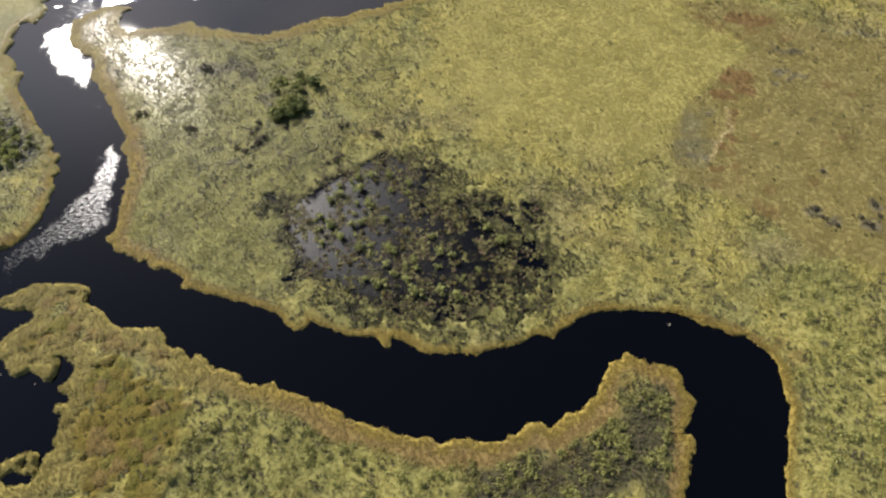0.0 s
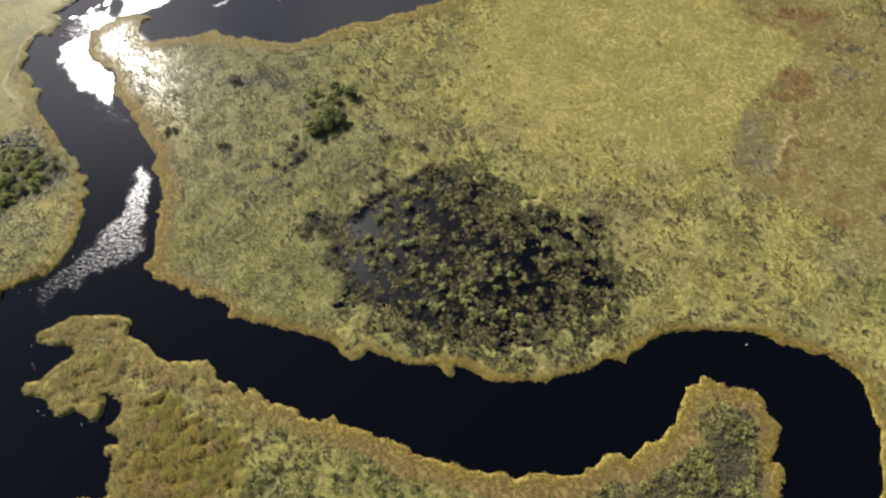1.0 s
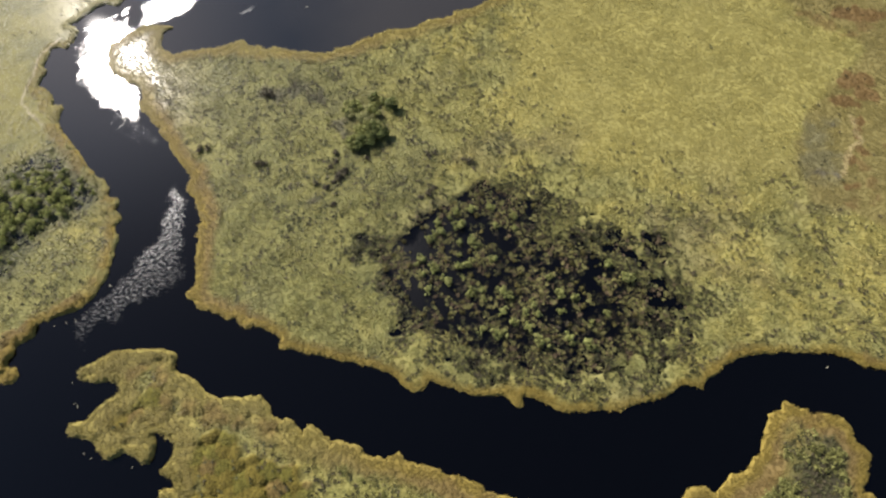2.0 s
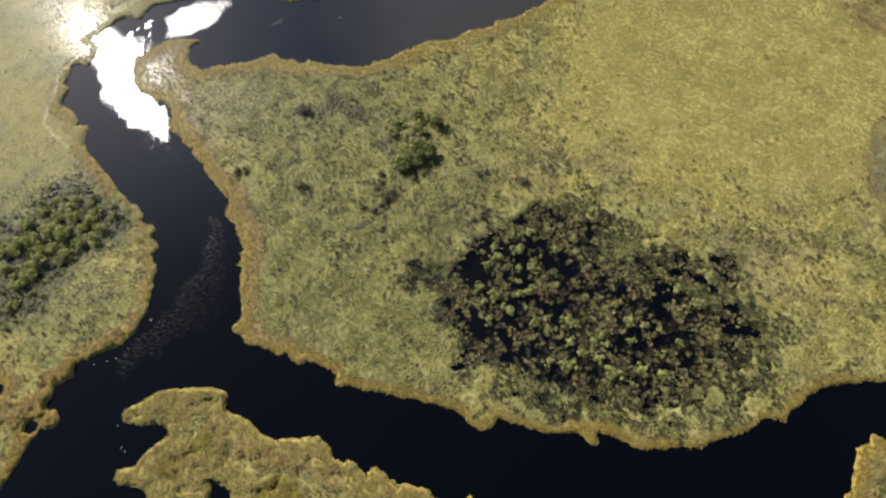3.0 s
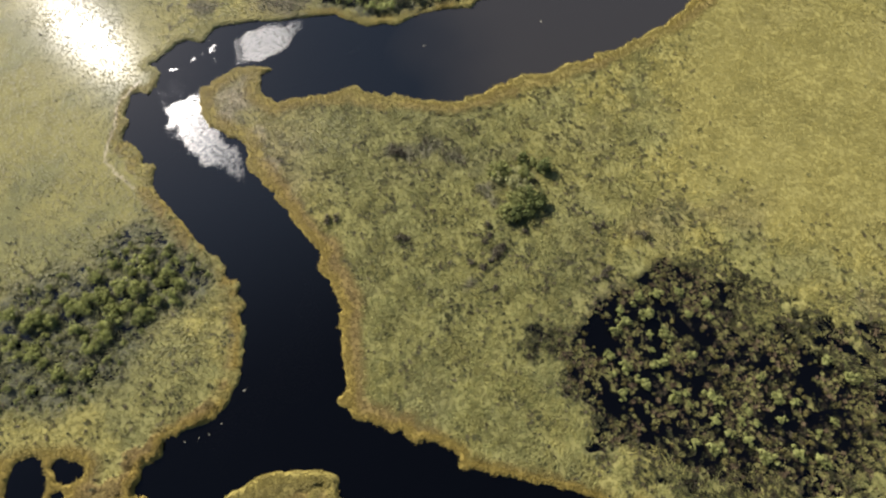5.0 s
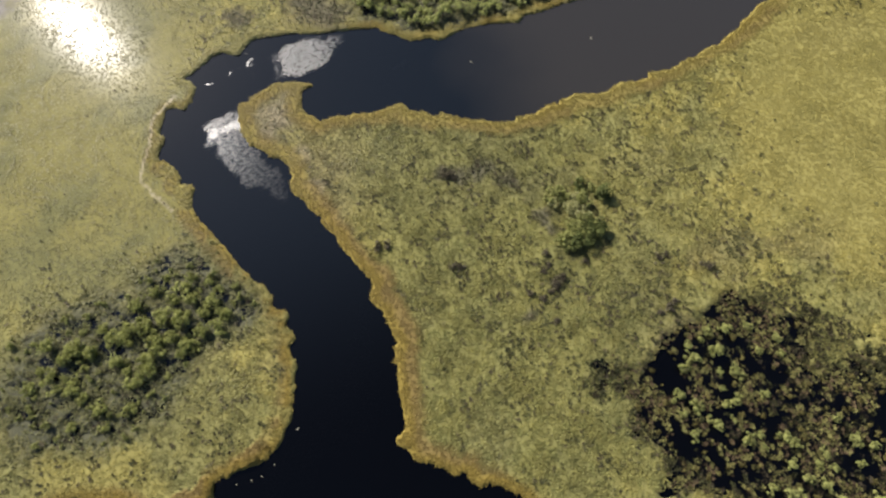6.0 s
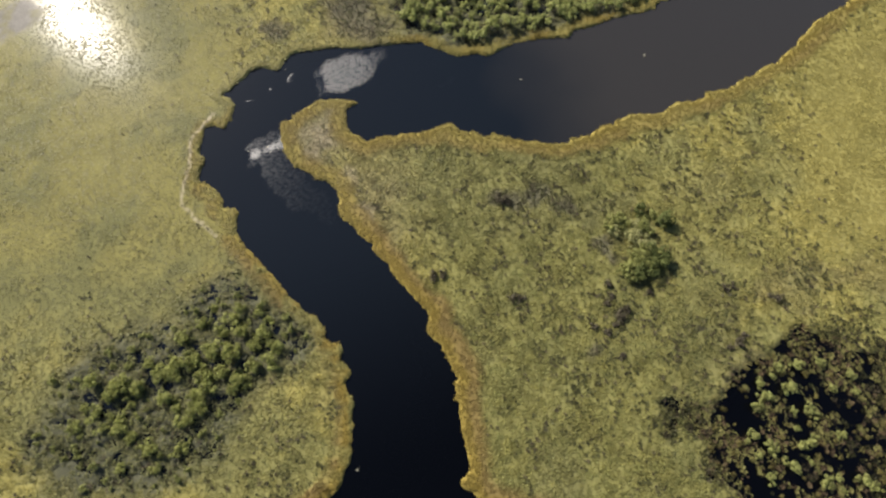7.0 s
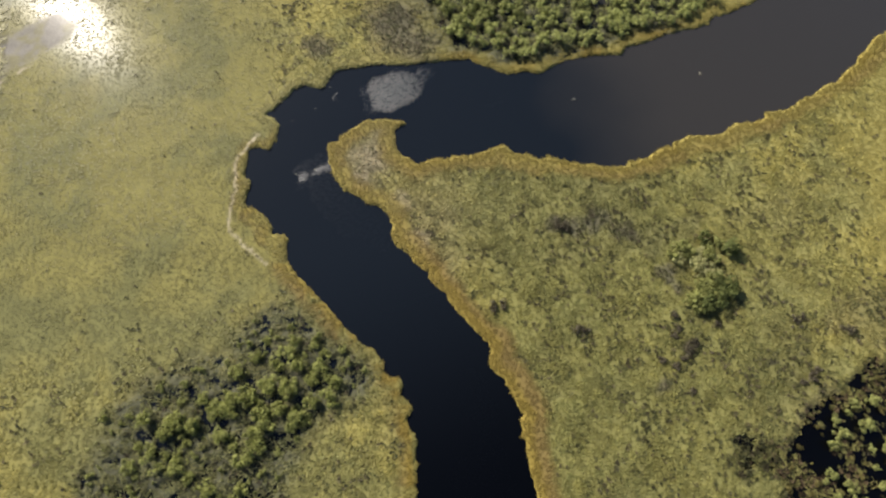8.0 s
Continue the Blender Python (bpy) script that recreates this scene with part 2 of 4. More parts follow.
NEAR_BANK = [(-6.7, 8.8), (-8.6, 9.0), (-12.4, 10.0), (-13.8, 10.9), (-16.6, 11.9), (-18.5, 12.9), (-21.5, 13.8), (-21.9, 14.8), (-25.3, 16.9), (-27.4, 17.7), (-28.9, 18.8), (-30.9, 19.7), (-33.5, 21.0), (-34.6, 22.3), (-35.6, 21.8), (-38.3, 22.2), (-39.7, 23.1), (-41.0, 24.5), (-43.2, 25.4), (-44.9, 26.2), (-46.0, 26.6), (-47.5, 28.4), (-48.7, 29.4), (-50.0, 28.8), (-50.2, 27.7), (-51.1, 29.5), (-52.3, 30.8), (-55.4, 31.8), (-56.0, 33.9), (-57.4, 36.0), (-59.2, 36.6), (-60.8, 36.3), (-63.2, 37.1), (-66.1, 37.6), (-68.2, 39.7), (-69.7, 41.6), (-71.7, 42.8), (-72.9, 43.3), (-73.2, 44.9), (-72.9, 46.1), (-74.3, 47.6), (-76.2, 48.3), (-80.6, 49.2), (-83.6, 49.5), (-86.4, 48.9), (-89.7, 48.2)]
HOOK = [(-91.5, 47.3), (-91.3, 46.2), (-90.3, 45.1), (-87.4, 44.1), (-85.8, 44.3), (-83.5, 42.8), (-83.1, 41.7), (-85.4, 40.8), (-87.3, 39.8), (-88.4, 38.5), (-90.2, 37.6), (-91.8, 37.9), (-92.4, 37.2), (-91.5, 35.8), (-89.2, 34.8), (-87.5, 33.8), (-86.8, 32.4), (-85.1, 31.5), (-84.2, 30.3), (-82.0, 30.9), (-80.4, 30.4), (-78.2, 28.8), (-77.2, 28.6), (-76.4, 30.4), (-76.0, 31.8), (-76.9, 32.9), (-75.6, 33.2), (-74.5, 32.0), (-72.6, 30.5), (-73.2, 28.9), (-74.1, 27.6), (-74.7, 26.3), (-72.9, 25.1), (-72.3, 23.6), (-73.8, 23.9), (-75.0, 23.2), (-74.6, 22.0), (-73.1, 21.5), (-73.4, 19.9), (-73.7, 17.4), (-73.1, 15.7), (-75.0, 15.2), (-75.2, 13.4), (-75.7, 11.9), (-76.1, 14.7), (-77.2, 16.0), (-78.7, 15.9), (-81.1, 15.4), (-82.9, 14.4)]
POOL = [(-8.9, 70.7), (-4.6, 66.8), (-0.2, 62.6), (-0.6, 60.0), (-3.1, 56.4), (-0.2, 53.3), (4.3, 53.6), (7.6, 50.2), (10.4, 47.6), (11.4, 43.8), (15.0, 43.5), (14.6, 40.4), (12.0, 36.8), (10.7, 32.1), (4.9, 31.0), (0.7, 31.9), (-4.5, 30.7), (-8.4, 33.8), (-13.9, 33.2), (-18.1, 35.9), (-21.6, 39.1), (-25.9, 41.9), (-29.9, 44.0), (-29.9, 48.6), (-32.8, 54.1), (-31.6, 58.1), (-29.3, 59.8), (-26.0, 63.2), (-21.6, 65.7), (-14.8, 68.0)]
WEST_THICKET = [(-111.6, 99.4), (-104.9, 100.5), (-99.7, 94.8), (-93.2, 87.8), (-91.5, 83.8), (-94.2, 81.7), (-97.5, 82.3), (-103.3, 80.3), (-107.6, 74.7), (-109.7, 69.8), (-118.5, 66.8), (-131.6, 68.8), (-140.6, 77.7), (-136.1, 85.3), (-133.0, 89.6), (-123.9, 92.6), (-114.8, 93.3), (-112.8, 96.7)]
NORTH_THICKET = [(-68.3, 148.9), (-76.7, 156.2), (-76.0, 166.8), (-45.5, 166.8), (-2.0, 156.3), (-4.7, 150.2), (-15.0, 144.3), (-27.1, 143.9), (-41.6, 142.3), (-53.7, 143.5), (-59.0, 146.2)]
STRAW_FIELD = [(30.5, 130.0), (20.0, 128.7), (9.9, 109.6), (6.0, 89.2), (13.0, 74.3), (29.6, 66.1), (40.5, 58.2), (51.1, 55.9), (56.8, 69.0), (71.8, 78.1), (77.4, 82.5), (77.9, 90.0), (68.0, 104.5), (52.1, 125.6)]
NORTHWEST_LAGOON = [(-165.1, 160.8), (-160.2, 163.4), (-153.7, 166.8), (-150.4, 168.9), (-145.7, 171.2), (-143.5, 175.2), (-149.0, 180.9), (-154.2, 178.9), (-159.1, 176.8), (-168.0, 174.7), (-174.5, 168.1), (-172.5, 160.9)]
DRIFT_LINE = [(-107.1, 137.1), (-110.7, 133.2), (-112.3, 129.8), (-112.3, 124.8), (-113.3, 121.4), (-114.0, 118.1), (-112.2, 114.8), (-109.9, 111.7), (-107.5, 108.8)]
PONDS = [(-116.6, 56.2, 2.2, 1.8), (-118.2, 57.7, 1.4, 1.1), (-118.5, 53.1, 1.2, 0.6), (-108.0, 48.4, 1.2, 1.1), (-123.7, 55.7, 3.4, 4.2), (-123.9, 58.9, 2.6, 1.3), (-78.6, 11.6, 2.3, 0.8), (-80.7, 12.0, 1.5, 1.1), (-78.3, 14.3, 0.6, 1.0)]
RUST = [(80.1, 95.9, 1.9), (82.8, 94.6, 2.2), (85.6, 93.3, 1.9), (87.6, 92.8, 1.1), (73.8, 76.6, 1.7), (75.9, 75.8, 1.1), (71.3, 76.7, 1.4), (73.3, 73.2, 1.8), (74.2, 72.0, 1.0), (68.2, 72.8, 1.7), (66.9, 73.9, 1.0), (70.2, 70.8, 0.8), (69.0, 67.5, 0.9), (68.1, 65.5, 0.8), (67.1, 63.1, 0.7), (66.0, 60.4, 1.0), (62.5, 58.8, 1.0), (59.2, 53.7, 1.0), (60.7, 53.6, 0.8), (72.5, 79.1, 0.9)]
MUD = [(-42.2, 101.0, 2.5), (-50.7, 104.3, 1.6), (-38.3, 78.4, 1.6), (-44.9, 74.2, 1.5), (-74.2, 154.3, 5.0), (-92.1, 156.4, 4.0), (-52.8, 104.9, 2.6), (-46.5, 104.7, 3.0), (-74.7, 159.8, 6.0), (-71.1, 152.4, 5.0), (-37.6, 91.6, 1.8), (-36.6, 89.0, 1.6), (86.9, 82.2, 1.2), (85.9, 83.5, 0.9), (85.5, 85.7, 0.8), (81.4, 73.8, 0.9), (82.8, 76.9, 1.3), (84.7, 77.0, 1.1), (56.5, 57.9, 1.0), (63.5, 66.9, 0.8), (74.4, 40.2, 2.0), (77.1, 36.7, 1.5), (86.0, 39.5, 1.6), (83.5, 35.6, 2.0), (79.8, 49.1, 1.3), (103.7, 85.4, 1.1), (106.7, 84.8, 1.2), (108.9, 84.0, 1.1), (88.9, 81.6, 1.4), (90.8, 81.5, 1.1), (85.1, 74.5, 1.3), (87.2, 75.0, 1.1), (58.5, 57.0, 1.0)]

DULLED = [(-46.4, 105.1, 3.6), (-44.0, 103.7, 3.6), (-41.8, 101.6, 2.8), (-48.9, 105.3, 2.6), (-31.2, 99.7, 3.2), (-35.0, 99.9, 2.6), (-23.8, 80.5, 2.6), (-19.5, 79.2, 1.4)]
# Marsh east of the pool, flecked with small black holes of water.
FLECKS = [(13.9, 56.0, 3.1), (22.6, 58.5, 3.5), (27.7, 53.8, 3.9), (32.4, 56.7, 2.4), (20.9, 48.9, 4.3), (26.8, 46.5, 3.7), (25.6, 40.7, 3.2), (20.2, 38.0, 3.1), (14.3, 61.6, 2.5), (12.1, 47.8, 2.8), (22.3, 34.7, 2.7), (60.0, 87.4, 3.5), (47.6, 81.0, 2.5), (22.7, 107.7, 3.9), (21.4, 100.0, 2.1), (34.8, 53.4, 2.9), (25.9, 54.3, 3.3), (19.9, 58.1, 3.4)]
# The darker green swath between the grove and the pool.
SWATH = [(-25.0, 84.8), (-27.3, 79.6), (-29.2, 75.6), (-33.4, 71.2), (-30.0, 66.4), (-24.4, 67.7), (-19.3, 70.2), (-18.2, 74.2), (-17.2, 79.6), (-16.6, 85.2), (-20.0, 87.8)]
BARE = [(-37.2, 98.7, 2.4), (-38.5, 96.2, 1.8), (-35.2, 93.0, 2.0), (-37.3, 91.1, 1.6), (-27.7, 93.1, 1.5), (-34.4, 84.0, 1.8)]
MOSS = [(-55.4, 20.7, 4.8), (-64.3, 24.0, 4.4), (-58.7, 14.4, 5.2), (-68.5, 18.6, 4.3), (-51.7, 15.3, 3.1), (-55.8, 8.6, 4.5), (-63.9, 9.6, 3.5), (-69.9, 25.8, 3.3), (-50.2, 20.0, 2.1), (-82.3, 37.5, 3.5), (-76.7, 37.8, 4.1), (-84.7, 47.4, 3.1), (-77.4, 46.3, 3.1), (-102.8, 56.7, 2.2), (-106.6, 56.1, 2.2), (-95.1, 60.7, 1.8), (-93.1, 61.7, 1.6), (-107.4, 52.7, 2.3), (-110.2, 52.4, 2.3), (-113.0, 53.0, 2.0), (-114.7, 50.8, 2.3), (-110.9, 50.0, 1.9), (-98.0, 60.1, 1.4), (-105.3, 48.8, 1.1), (-65.3, 28.0, 4.1), (-58.7, 23.3, 4.0), (-54.2, 18.2, 3.8), (-71.8, 26.1, 3.0), (-63.7, 18.6, 5.8), (-53.6, 12.9, 3.0), (-66.4, 12.9, 3.4)]
SCRUB = [(-42.3, 14.3, 9.0), (-35.2, 8.7, 8.0), (-45.9, 8.3, 8.0), (-22.7, 6.1, 9.0), (-30.3, 13.6, 7.0), (-7.8, 1.4, 8.0), (68.3, 15.0, 8.0), (67.1, 23.8, 7.0), (61.3, -4.4, 9.0), (61.9, 6.1, 8.0)]
BRUSH = [(29.6, 5.4, 6.5), (30.7, 0.0, 6.5), (19.6, -0.2, 6.5), (10.4, -0.8, 6.0), (35.0, 10.1, 4.5), (2.1, -0.7, 5.0), (36.3, 6.3, 3.5), (34.1, 13.7, 3.5), (35.2, -3.1, 5.0), (24.2, 3.2, 5.0)]
# Pale grass of the spit, washed out further by the sun's glint.
PALE = [(-85.5, 126.2, 4.5), (-87.6, 122.7, 3.0), (-81.5, 115.7, 2.5), (-79.5, 108.4, 2.2), (-82.2, 131.2, 3.0)]
SEDGY = [(-34.1, 60.8, 3.8), (-37.4, 59.3, 2.5), (-26.9, 44.6, 3.9), (-29.8, 42.1, 2.7), (-0.4, 29.7, 2.4), (-9.9, 31.8, 2.2), (7.2, 31.7, 3.4), (16.5, 36.5, 3.3), (17.8, 40.1, 3.1), (19.3, 47.9, 3.7), (12.6, 50.2, 3.8), (7.3, 54.3, 2.9), (-32.8, 52.6, 2.7)]
DEEP = [(-26.1, 60.8, 3.0), (-20.2, 62.9, 2.4), (-20.5, 55.5, 2.5), (-25.4, 55.9, 2.1), (-14.9, 57.1, 2.7), (-14.4, 64.6, 2.5), (-8.6, 64.1, 2.2), (-4.0, 62.2, 2.5), (-8.8, 55.8, 1.9), (-14.2, 51.2, 2.7), (-11.8, 48.3, 2.4), (-6.6, 52.4, 2.3), (1.3, 49.2, 2.2), (5.9, 46.8, 2.8), (-3.5, 44.8, 2.4), (4.4, 42.3, 2.7), (6.4, 39.3, 2.3), (-8.4, 41.3, 2.3), (-1.1, 40.9, 2.2), (-0.1, 34.4, 2.1), (-21.4, 46.7, 2.2), (-24.0, 51.4, 2.3), (-7.8, 44.4, 2.0), (7.4, 35.9, 2.1), (-16.1, 37.3, 1.6)]
THIN = [(75.3, 38.8, 1.5), (77.1, 36.8, 1.3), (83.7, 38.7, 1.7), (87.3, 40.0, 1.7), (84.0, 36.0, 1.5), (66.1, 23.9, 1.6), (66.1, 20.6, 1.6), (63.8, 17.7, 1.4), (64.3, 14.5, 1.1), (61.2, -5.3, 1.5), (62.5, -7.1, 1.5), (59.8, -2.6, 1.2), (66.2, 1.8, 1.2)]
EAST_MARSH = [(67.9, 104.2), (75.6, 94.4), (79.0, 90.8), (79.0, 84.0), (74.9, 80.4), (67.8, 77.5), (61.3, 71.9), (53.9, 65.2), (52.3, 58.7), (50.6, 52.0), (59.1, 46.4), (64.6, 40.1), (67.7, 34.6), (73.0, 29.4), (80.1, 26.5), (140.5, 16.2), (170.4, 90.9), (110.2, 81.1), (103.1, 85.0), (92.2, 91.3), (92.0, 95.4), (86.2, 100.5)]
GREYED = [(58.7, 68.4, 2.7), (59.3, 64.5, 3.3), (55.9, 61.0, 3.3), (63.1, 67.4, 2.0), (58.8, 59.6, 2.4), (55.2, 57.0, 2.2)]
RUSSET = [(73.3, 94.2, 2.0), (75.9, 92.6, 2.0), (71.2, 97.0, 2.0), (64.5, 57.0, 1.7), (63.6, 52.4, 1.6), (58.2, 49.0, 1.7), (82.4, 91.0, 2.2), (78.2, 89.3, 1.4), (89.2, 86.5, 1.4), (62.9, 49.3, 1.0), (57.2, 49.2, 1.0), (92.6, 70.6, 1.4), (88.1, 56.7, 1.5), (84.8, 55.9, 1.1), (75.5, 47.1, 1.1), (94.5, 67.0, 1.1), (65.1, 42.4, 1.9), (68.7, 47.0, 1.5), (71.1, 60.6, 1.1)]
PALE_LINE = [(67.7, 68.5), (66.9, 65.0), (66.9, 62.8), (65.1, 62.0), (62.9, 60.5), (61.5, 58.6), (59.5, 56.0)]
REDDISH = [(45.7, 23.1, 1.4), (50.2, 19.8, 1.8), (53.1, 18.1, 1.6), (57.2, 15.6, 1.7), (57.8, 12.5, 1.5), (32.9, 14.1, 1.6), (28.5, 12.8, 1.4), (35.5, 12.9, 1.2), (16.2, 3.3, 2.2), (13.1, 2.4, 1.8), (5.9, 4.3, 2.1), (-0.7, 4.7, 2.3), (-7.2, 6.5, 1.9), (-12.8, 8.6, 1.8), (-21.5, 12.1, 1.6), (-26.4, 15.2, 1.6), (22.2, 7.9, 1.3), (25.4, 5.6, 0.9), (-64.9, 34.2, 2.3), (-69.2, 37.0, 1.9), (-60.7, 31.9, 2.1), (-55.6, 29.5, 1.6), (-80.0, 44.8, 1.4), (-76.0, 42.5, 1.6)]


def eased(points, steps=2):
    """A smooth line through the bends of a bank."""
    p, out = [np.array(q, float) for q in points], []
    for i in range(len(p) - 1):
        a, b, c, d = p[max(i - 1, 0)], p[i], p[i + 1], p[min(i + 2, len(p) - 1)]
        for k in range(steps):
            t = k / steps
            out.append(b + 0.5 * t * (c - a + t * (2 * a - 5 * b + 4 * c - d + t * (3 * (b - c) + d - a))) )
    return out + [p[-1]]


EAST_LAND = eased(EAST_BEND + SOUTH_REACH + WEST_REACH + SPIT + NORTH_REACH) + [(60, 146), (150, 188), (440, 378), (3000, 2000), (3000, -3000), (120, -3000), (110, -400), (70, -140), (48, -60), (44, -24)]
WEST_LAND = eased(FAR_BANK + OUTER_BEND + WEST_BANK) + [(-118, 30), (-155, -5), (-240, -150), (-460, -400), (-460, -3000), (-3000, -3000), (-3000, 3000), (3000, 3000), (3000, 2050), (430, 402), (140, 208), (40, 156)]
SOUTH_LAND = eased(POINT_BANK + NEAR_BANK + HOOK) + [(-99, 4), (-134, -34), (-210, -200), (-390, -400), (-390, -3000), (90, -3000), (85, -400), (48, -140), (30, -60), (28, -24)]
LANDS = [np.array(p, float) for p in (EAST_LAND, WEST_LAND, SOUTH_LAND)]


# ---- fields over the plan ----
def lattice(ix, iy, seed):
    h = (ix.astype(np.int64) * 374761393 + iy.astype(np.int64) * 668265263 + seed * 974711) & 0x7FFFFFFF
    h = ((h ^ (h >> 13)) * 1274126177) & 0x7FFFFFFF
    return ((h ^ (h >> 16)) & 0xFFFF) / 65535.0


def rough(x, y, size, seed, octaves=3):
    """Even noise from 0 to 1 whose largest forms are about size metres."""
    total, weight, gain = 0.0, 0.0, 1.0
    for n in range(octaves):
        u, v = x / size * 2**n + 17.3 * n, y / size * 2**n - 9.1 * n
        iu, iv = np.floor(u), np.floor(v)
        fu, fv = u - iu, v - iv
        fu, fv = fu * fu * (3 - 2 * fu), fv * fv * (3 - 2 * fv)
        a, b = lattice(iu, iv, seed + n), lattice(iu + 1, iv, seed + n)
        c, d = lattice(iu, iv + 1, seed + n), lattice(iu + 1, iv + 1, seed + n)
        total = total + gain * ((a * (1 - fu) + b * fu) * (1 - fv) + (c * (1 - fu) + d * fu) * fv)
        weight, gain = weight + gain, gain * 0.55
    return total / weight


def cushions(x, y, size, seed):
    """For a plan of jittered cells: the distance to the nearest middle, in cells, and that cell's own number from 0 to 1."""
    u, v = x / size, y / size
    iu, iv = np.floor(u), np.floor(v)
    near, number = np.full(x.shape, 9.0), np.zeros(x.shape)
    for du in (-1, 0, 1):
        for dv in (-1, 0, 1):
            a, b = iu + du, iv + dv
            d = np.hypot(a + 0.15 + 0.7 * lattice(a, b, seed) - u, b + 0.15 + 0.7 * lattice(a, b, seed + 1) - v)
            number = np.where(d < near, lattice(a, b, seed + 2), number)
            near = np.minimum(near, d)
    return near, number


def smooth(a, b, v):
    t = np.clip((v - a) / (b - a), 0, 1)
    return t * t * (3 - 2 * t)


def inside(x, y, poly):
    odd = np.zeros(x.shape, bool)
    for (ax, ay), (bx, by) in zip(poly, np.roll(poly, -1, 0)):
        if ay != by:
            odd ^= ((ay > y) != (by > y)) & (x < (bx - ax) * (y - ay) / (by - ay) + ax)
    return odd


def line_distance(x, y, line, closed=True, reach=12.0):
    """Metres to a line, at most reach, over rows x columns of places."""
    far = np.full(x.shape, reach)
    ends = np.roll(line, -1, 0) if closed else line[1:]
    for (ax, ay), (bx, by) in zip(line, ends):
        cols = np.where((x.max(0) > min(ax, bx) - reach) & (x.min(0) < max(ax, bx) + reach))[0]
        lines = np.where((y.max(1) > min(ay, by) - reach) & (y.min(1) < max(ay, by) + reach))[0]
        if not len(cols) or not len(lines):
            continue
        part_ = (slice(lines[0], lines[-1] + 1), slice(cols[0], cols[-1] + 1))
        px, py, dx, dy = x[part_] - ax, y[part_] - ay, bx - ax, by - ay
        t = np.clip((px * dx + py * dy) / (dx * dx + dy * dy + 1e-9), 0, 1)
        far[part_] = np.minimum(far[part_], np.hypot(px - t * dx, py - t * dy))
    return far


def signed(x, y, poly, reach=12.0):
    d = line_distance(x, y, poly, True, reach)
    return np.where(inside(x, y, poly), d, -d)


STEP, X0, X1, Y0, Y1 = 0.4, -162.0, 122.0, -18.0, 190.0
growing = np.cumsum(1.35 ** np.arange(1, 22) * STEP)
growing = growing[growing < 2900]
xs = np.r_[X0 - growing[::-1], np.arange(X0, X1 + 0.01, STEP), X1 + growing]
ys = np.r_[Y0 - growing[::-1], np.arange(Y0, Y1 + 0.01, STEP), Y1 + growing]
GX, GY = np.meshgrid(xs, ys)

# Ragged edges: places are shifted a little before they are compared with the banks.
wx = GX + 0.6 * (rough(GX, GY, 3.2, 1) - 0.5) + 0.8 * (rough(GX, GY, 0.9, 2, 2) - 0.5)
wy = GY + 0.6 * (rough(GX, GY, 3.2, 3) - 0.5) + 0.8 * (rough(GX, GY, 0.9, 4, 2) - 0.5)
EAST_SIDE, WEST_SIDE, SOUTH_SIDE = (signed(wx, wy, land) for land in LANDS)
BANK = np.maximum.reduce([EAST_SIDE, WEST_SIDE, SOUTH_SIDE])
for cx, cy, rx, ry in PONDS:
    BANK = np.minimum(BANK, (np.hypot((wx - cx) / rx, (wy - cy) / ry) - 1) * min(rx, ry))
vx, vy = GX + 5 * (rough(GX, GY, 6, 5) - 0.5), GY + 5 * (rough(GX, GY, 6, 6) - 0.5)
POOL_EDGE = signed(GX + 3.4 * (rough(GX, GY, 2.4, 26) - 0.5), GY + 3.4 * (rough(GX, GY, 2.4, 27) - 0.5), np.array(POOL))
POOLED = smooth(-1.6, 0.9, POOL_EDGE)
EASTERN = smooth(-0.9, 0.9, signed(GX + 3 * (rough(GX, GY, 5, 61) - 0.5), GY + 3 * (rough(GX, GY, 5, 62) - 0.5), np.array(EAST_MARSH)))
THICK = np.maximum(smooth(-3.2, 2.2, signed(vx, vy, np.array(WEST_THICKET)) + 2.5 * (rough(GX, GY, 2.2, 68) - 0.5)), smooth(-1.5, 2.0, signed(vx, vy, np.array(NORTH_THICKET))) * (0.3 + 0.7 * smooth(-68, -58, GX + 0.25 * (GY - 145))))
STRAW = smooth(-11.5, 6.0, signed(vx, vy, np.array(STRAW_FIELD), 16.0) + 7 * (rough(GX, GY, 14, 23) - 0.5))
WEST = smooth(-95, -108, GX) * (1 - THICK) * (0.35 + 0.65 * smooth(88, 108, GY))
LAGOON = smooth(-1.0, 1.6, signed(wx, wy, np.array(NORTHWEST_LAGOON)))
DRIFT = (0.35 + 0.65 * rough(GX, GY, 2.5, 21, 2)) * (1 - smooth(0.05, 0.45, line_distance(wx, wy, np.array(eased(DRIFT_LINE)), False)))
LAGOON_RIM = (1 - smooth(0.1, 0.5, np.abs(signed(wx, wy, np.array(NORTHWEST_LAGOON)) + 0.7))) * smooth(0.4, 0.55, rough(GX, GY, 4, 22, 2)) * smooth(174, 168, GY)


def overlooked(x, y):
    """Only the stretch that the walk overlooks, and a margin."""
    return (y > 5 - 1.08 * (x + 84)) & (y > -0.15 * x - 5) & (y < 148 - 0.24 * x) & (y > -12 + 1.86 * (x - 63)) & (x > -160) & (x < 120) & (y > -16) & (y < 188)


def blots(spots, ragged=3.0, crisp=0.45):
    out = np.zeros(GX.shape)
    qx, qy = GX + ragged * (rough(GX, GY, 3, 8) - 0.5), GY + ragged * (rough(GX, GY, 3, 9) - 0.5)
    for cx, cy, r in spots:
        out = np.maximum(out, 1 - smooth(crisp, 1.65 - crisp * 0.7, np.hypot(qx - cx, (qy - cy) * 1.1) / r))
    return out


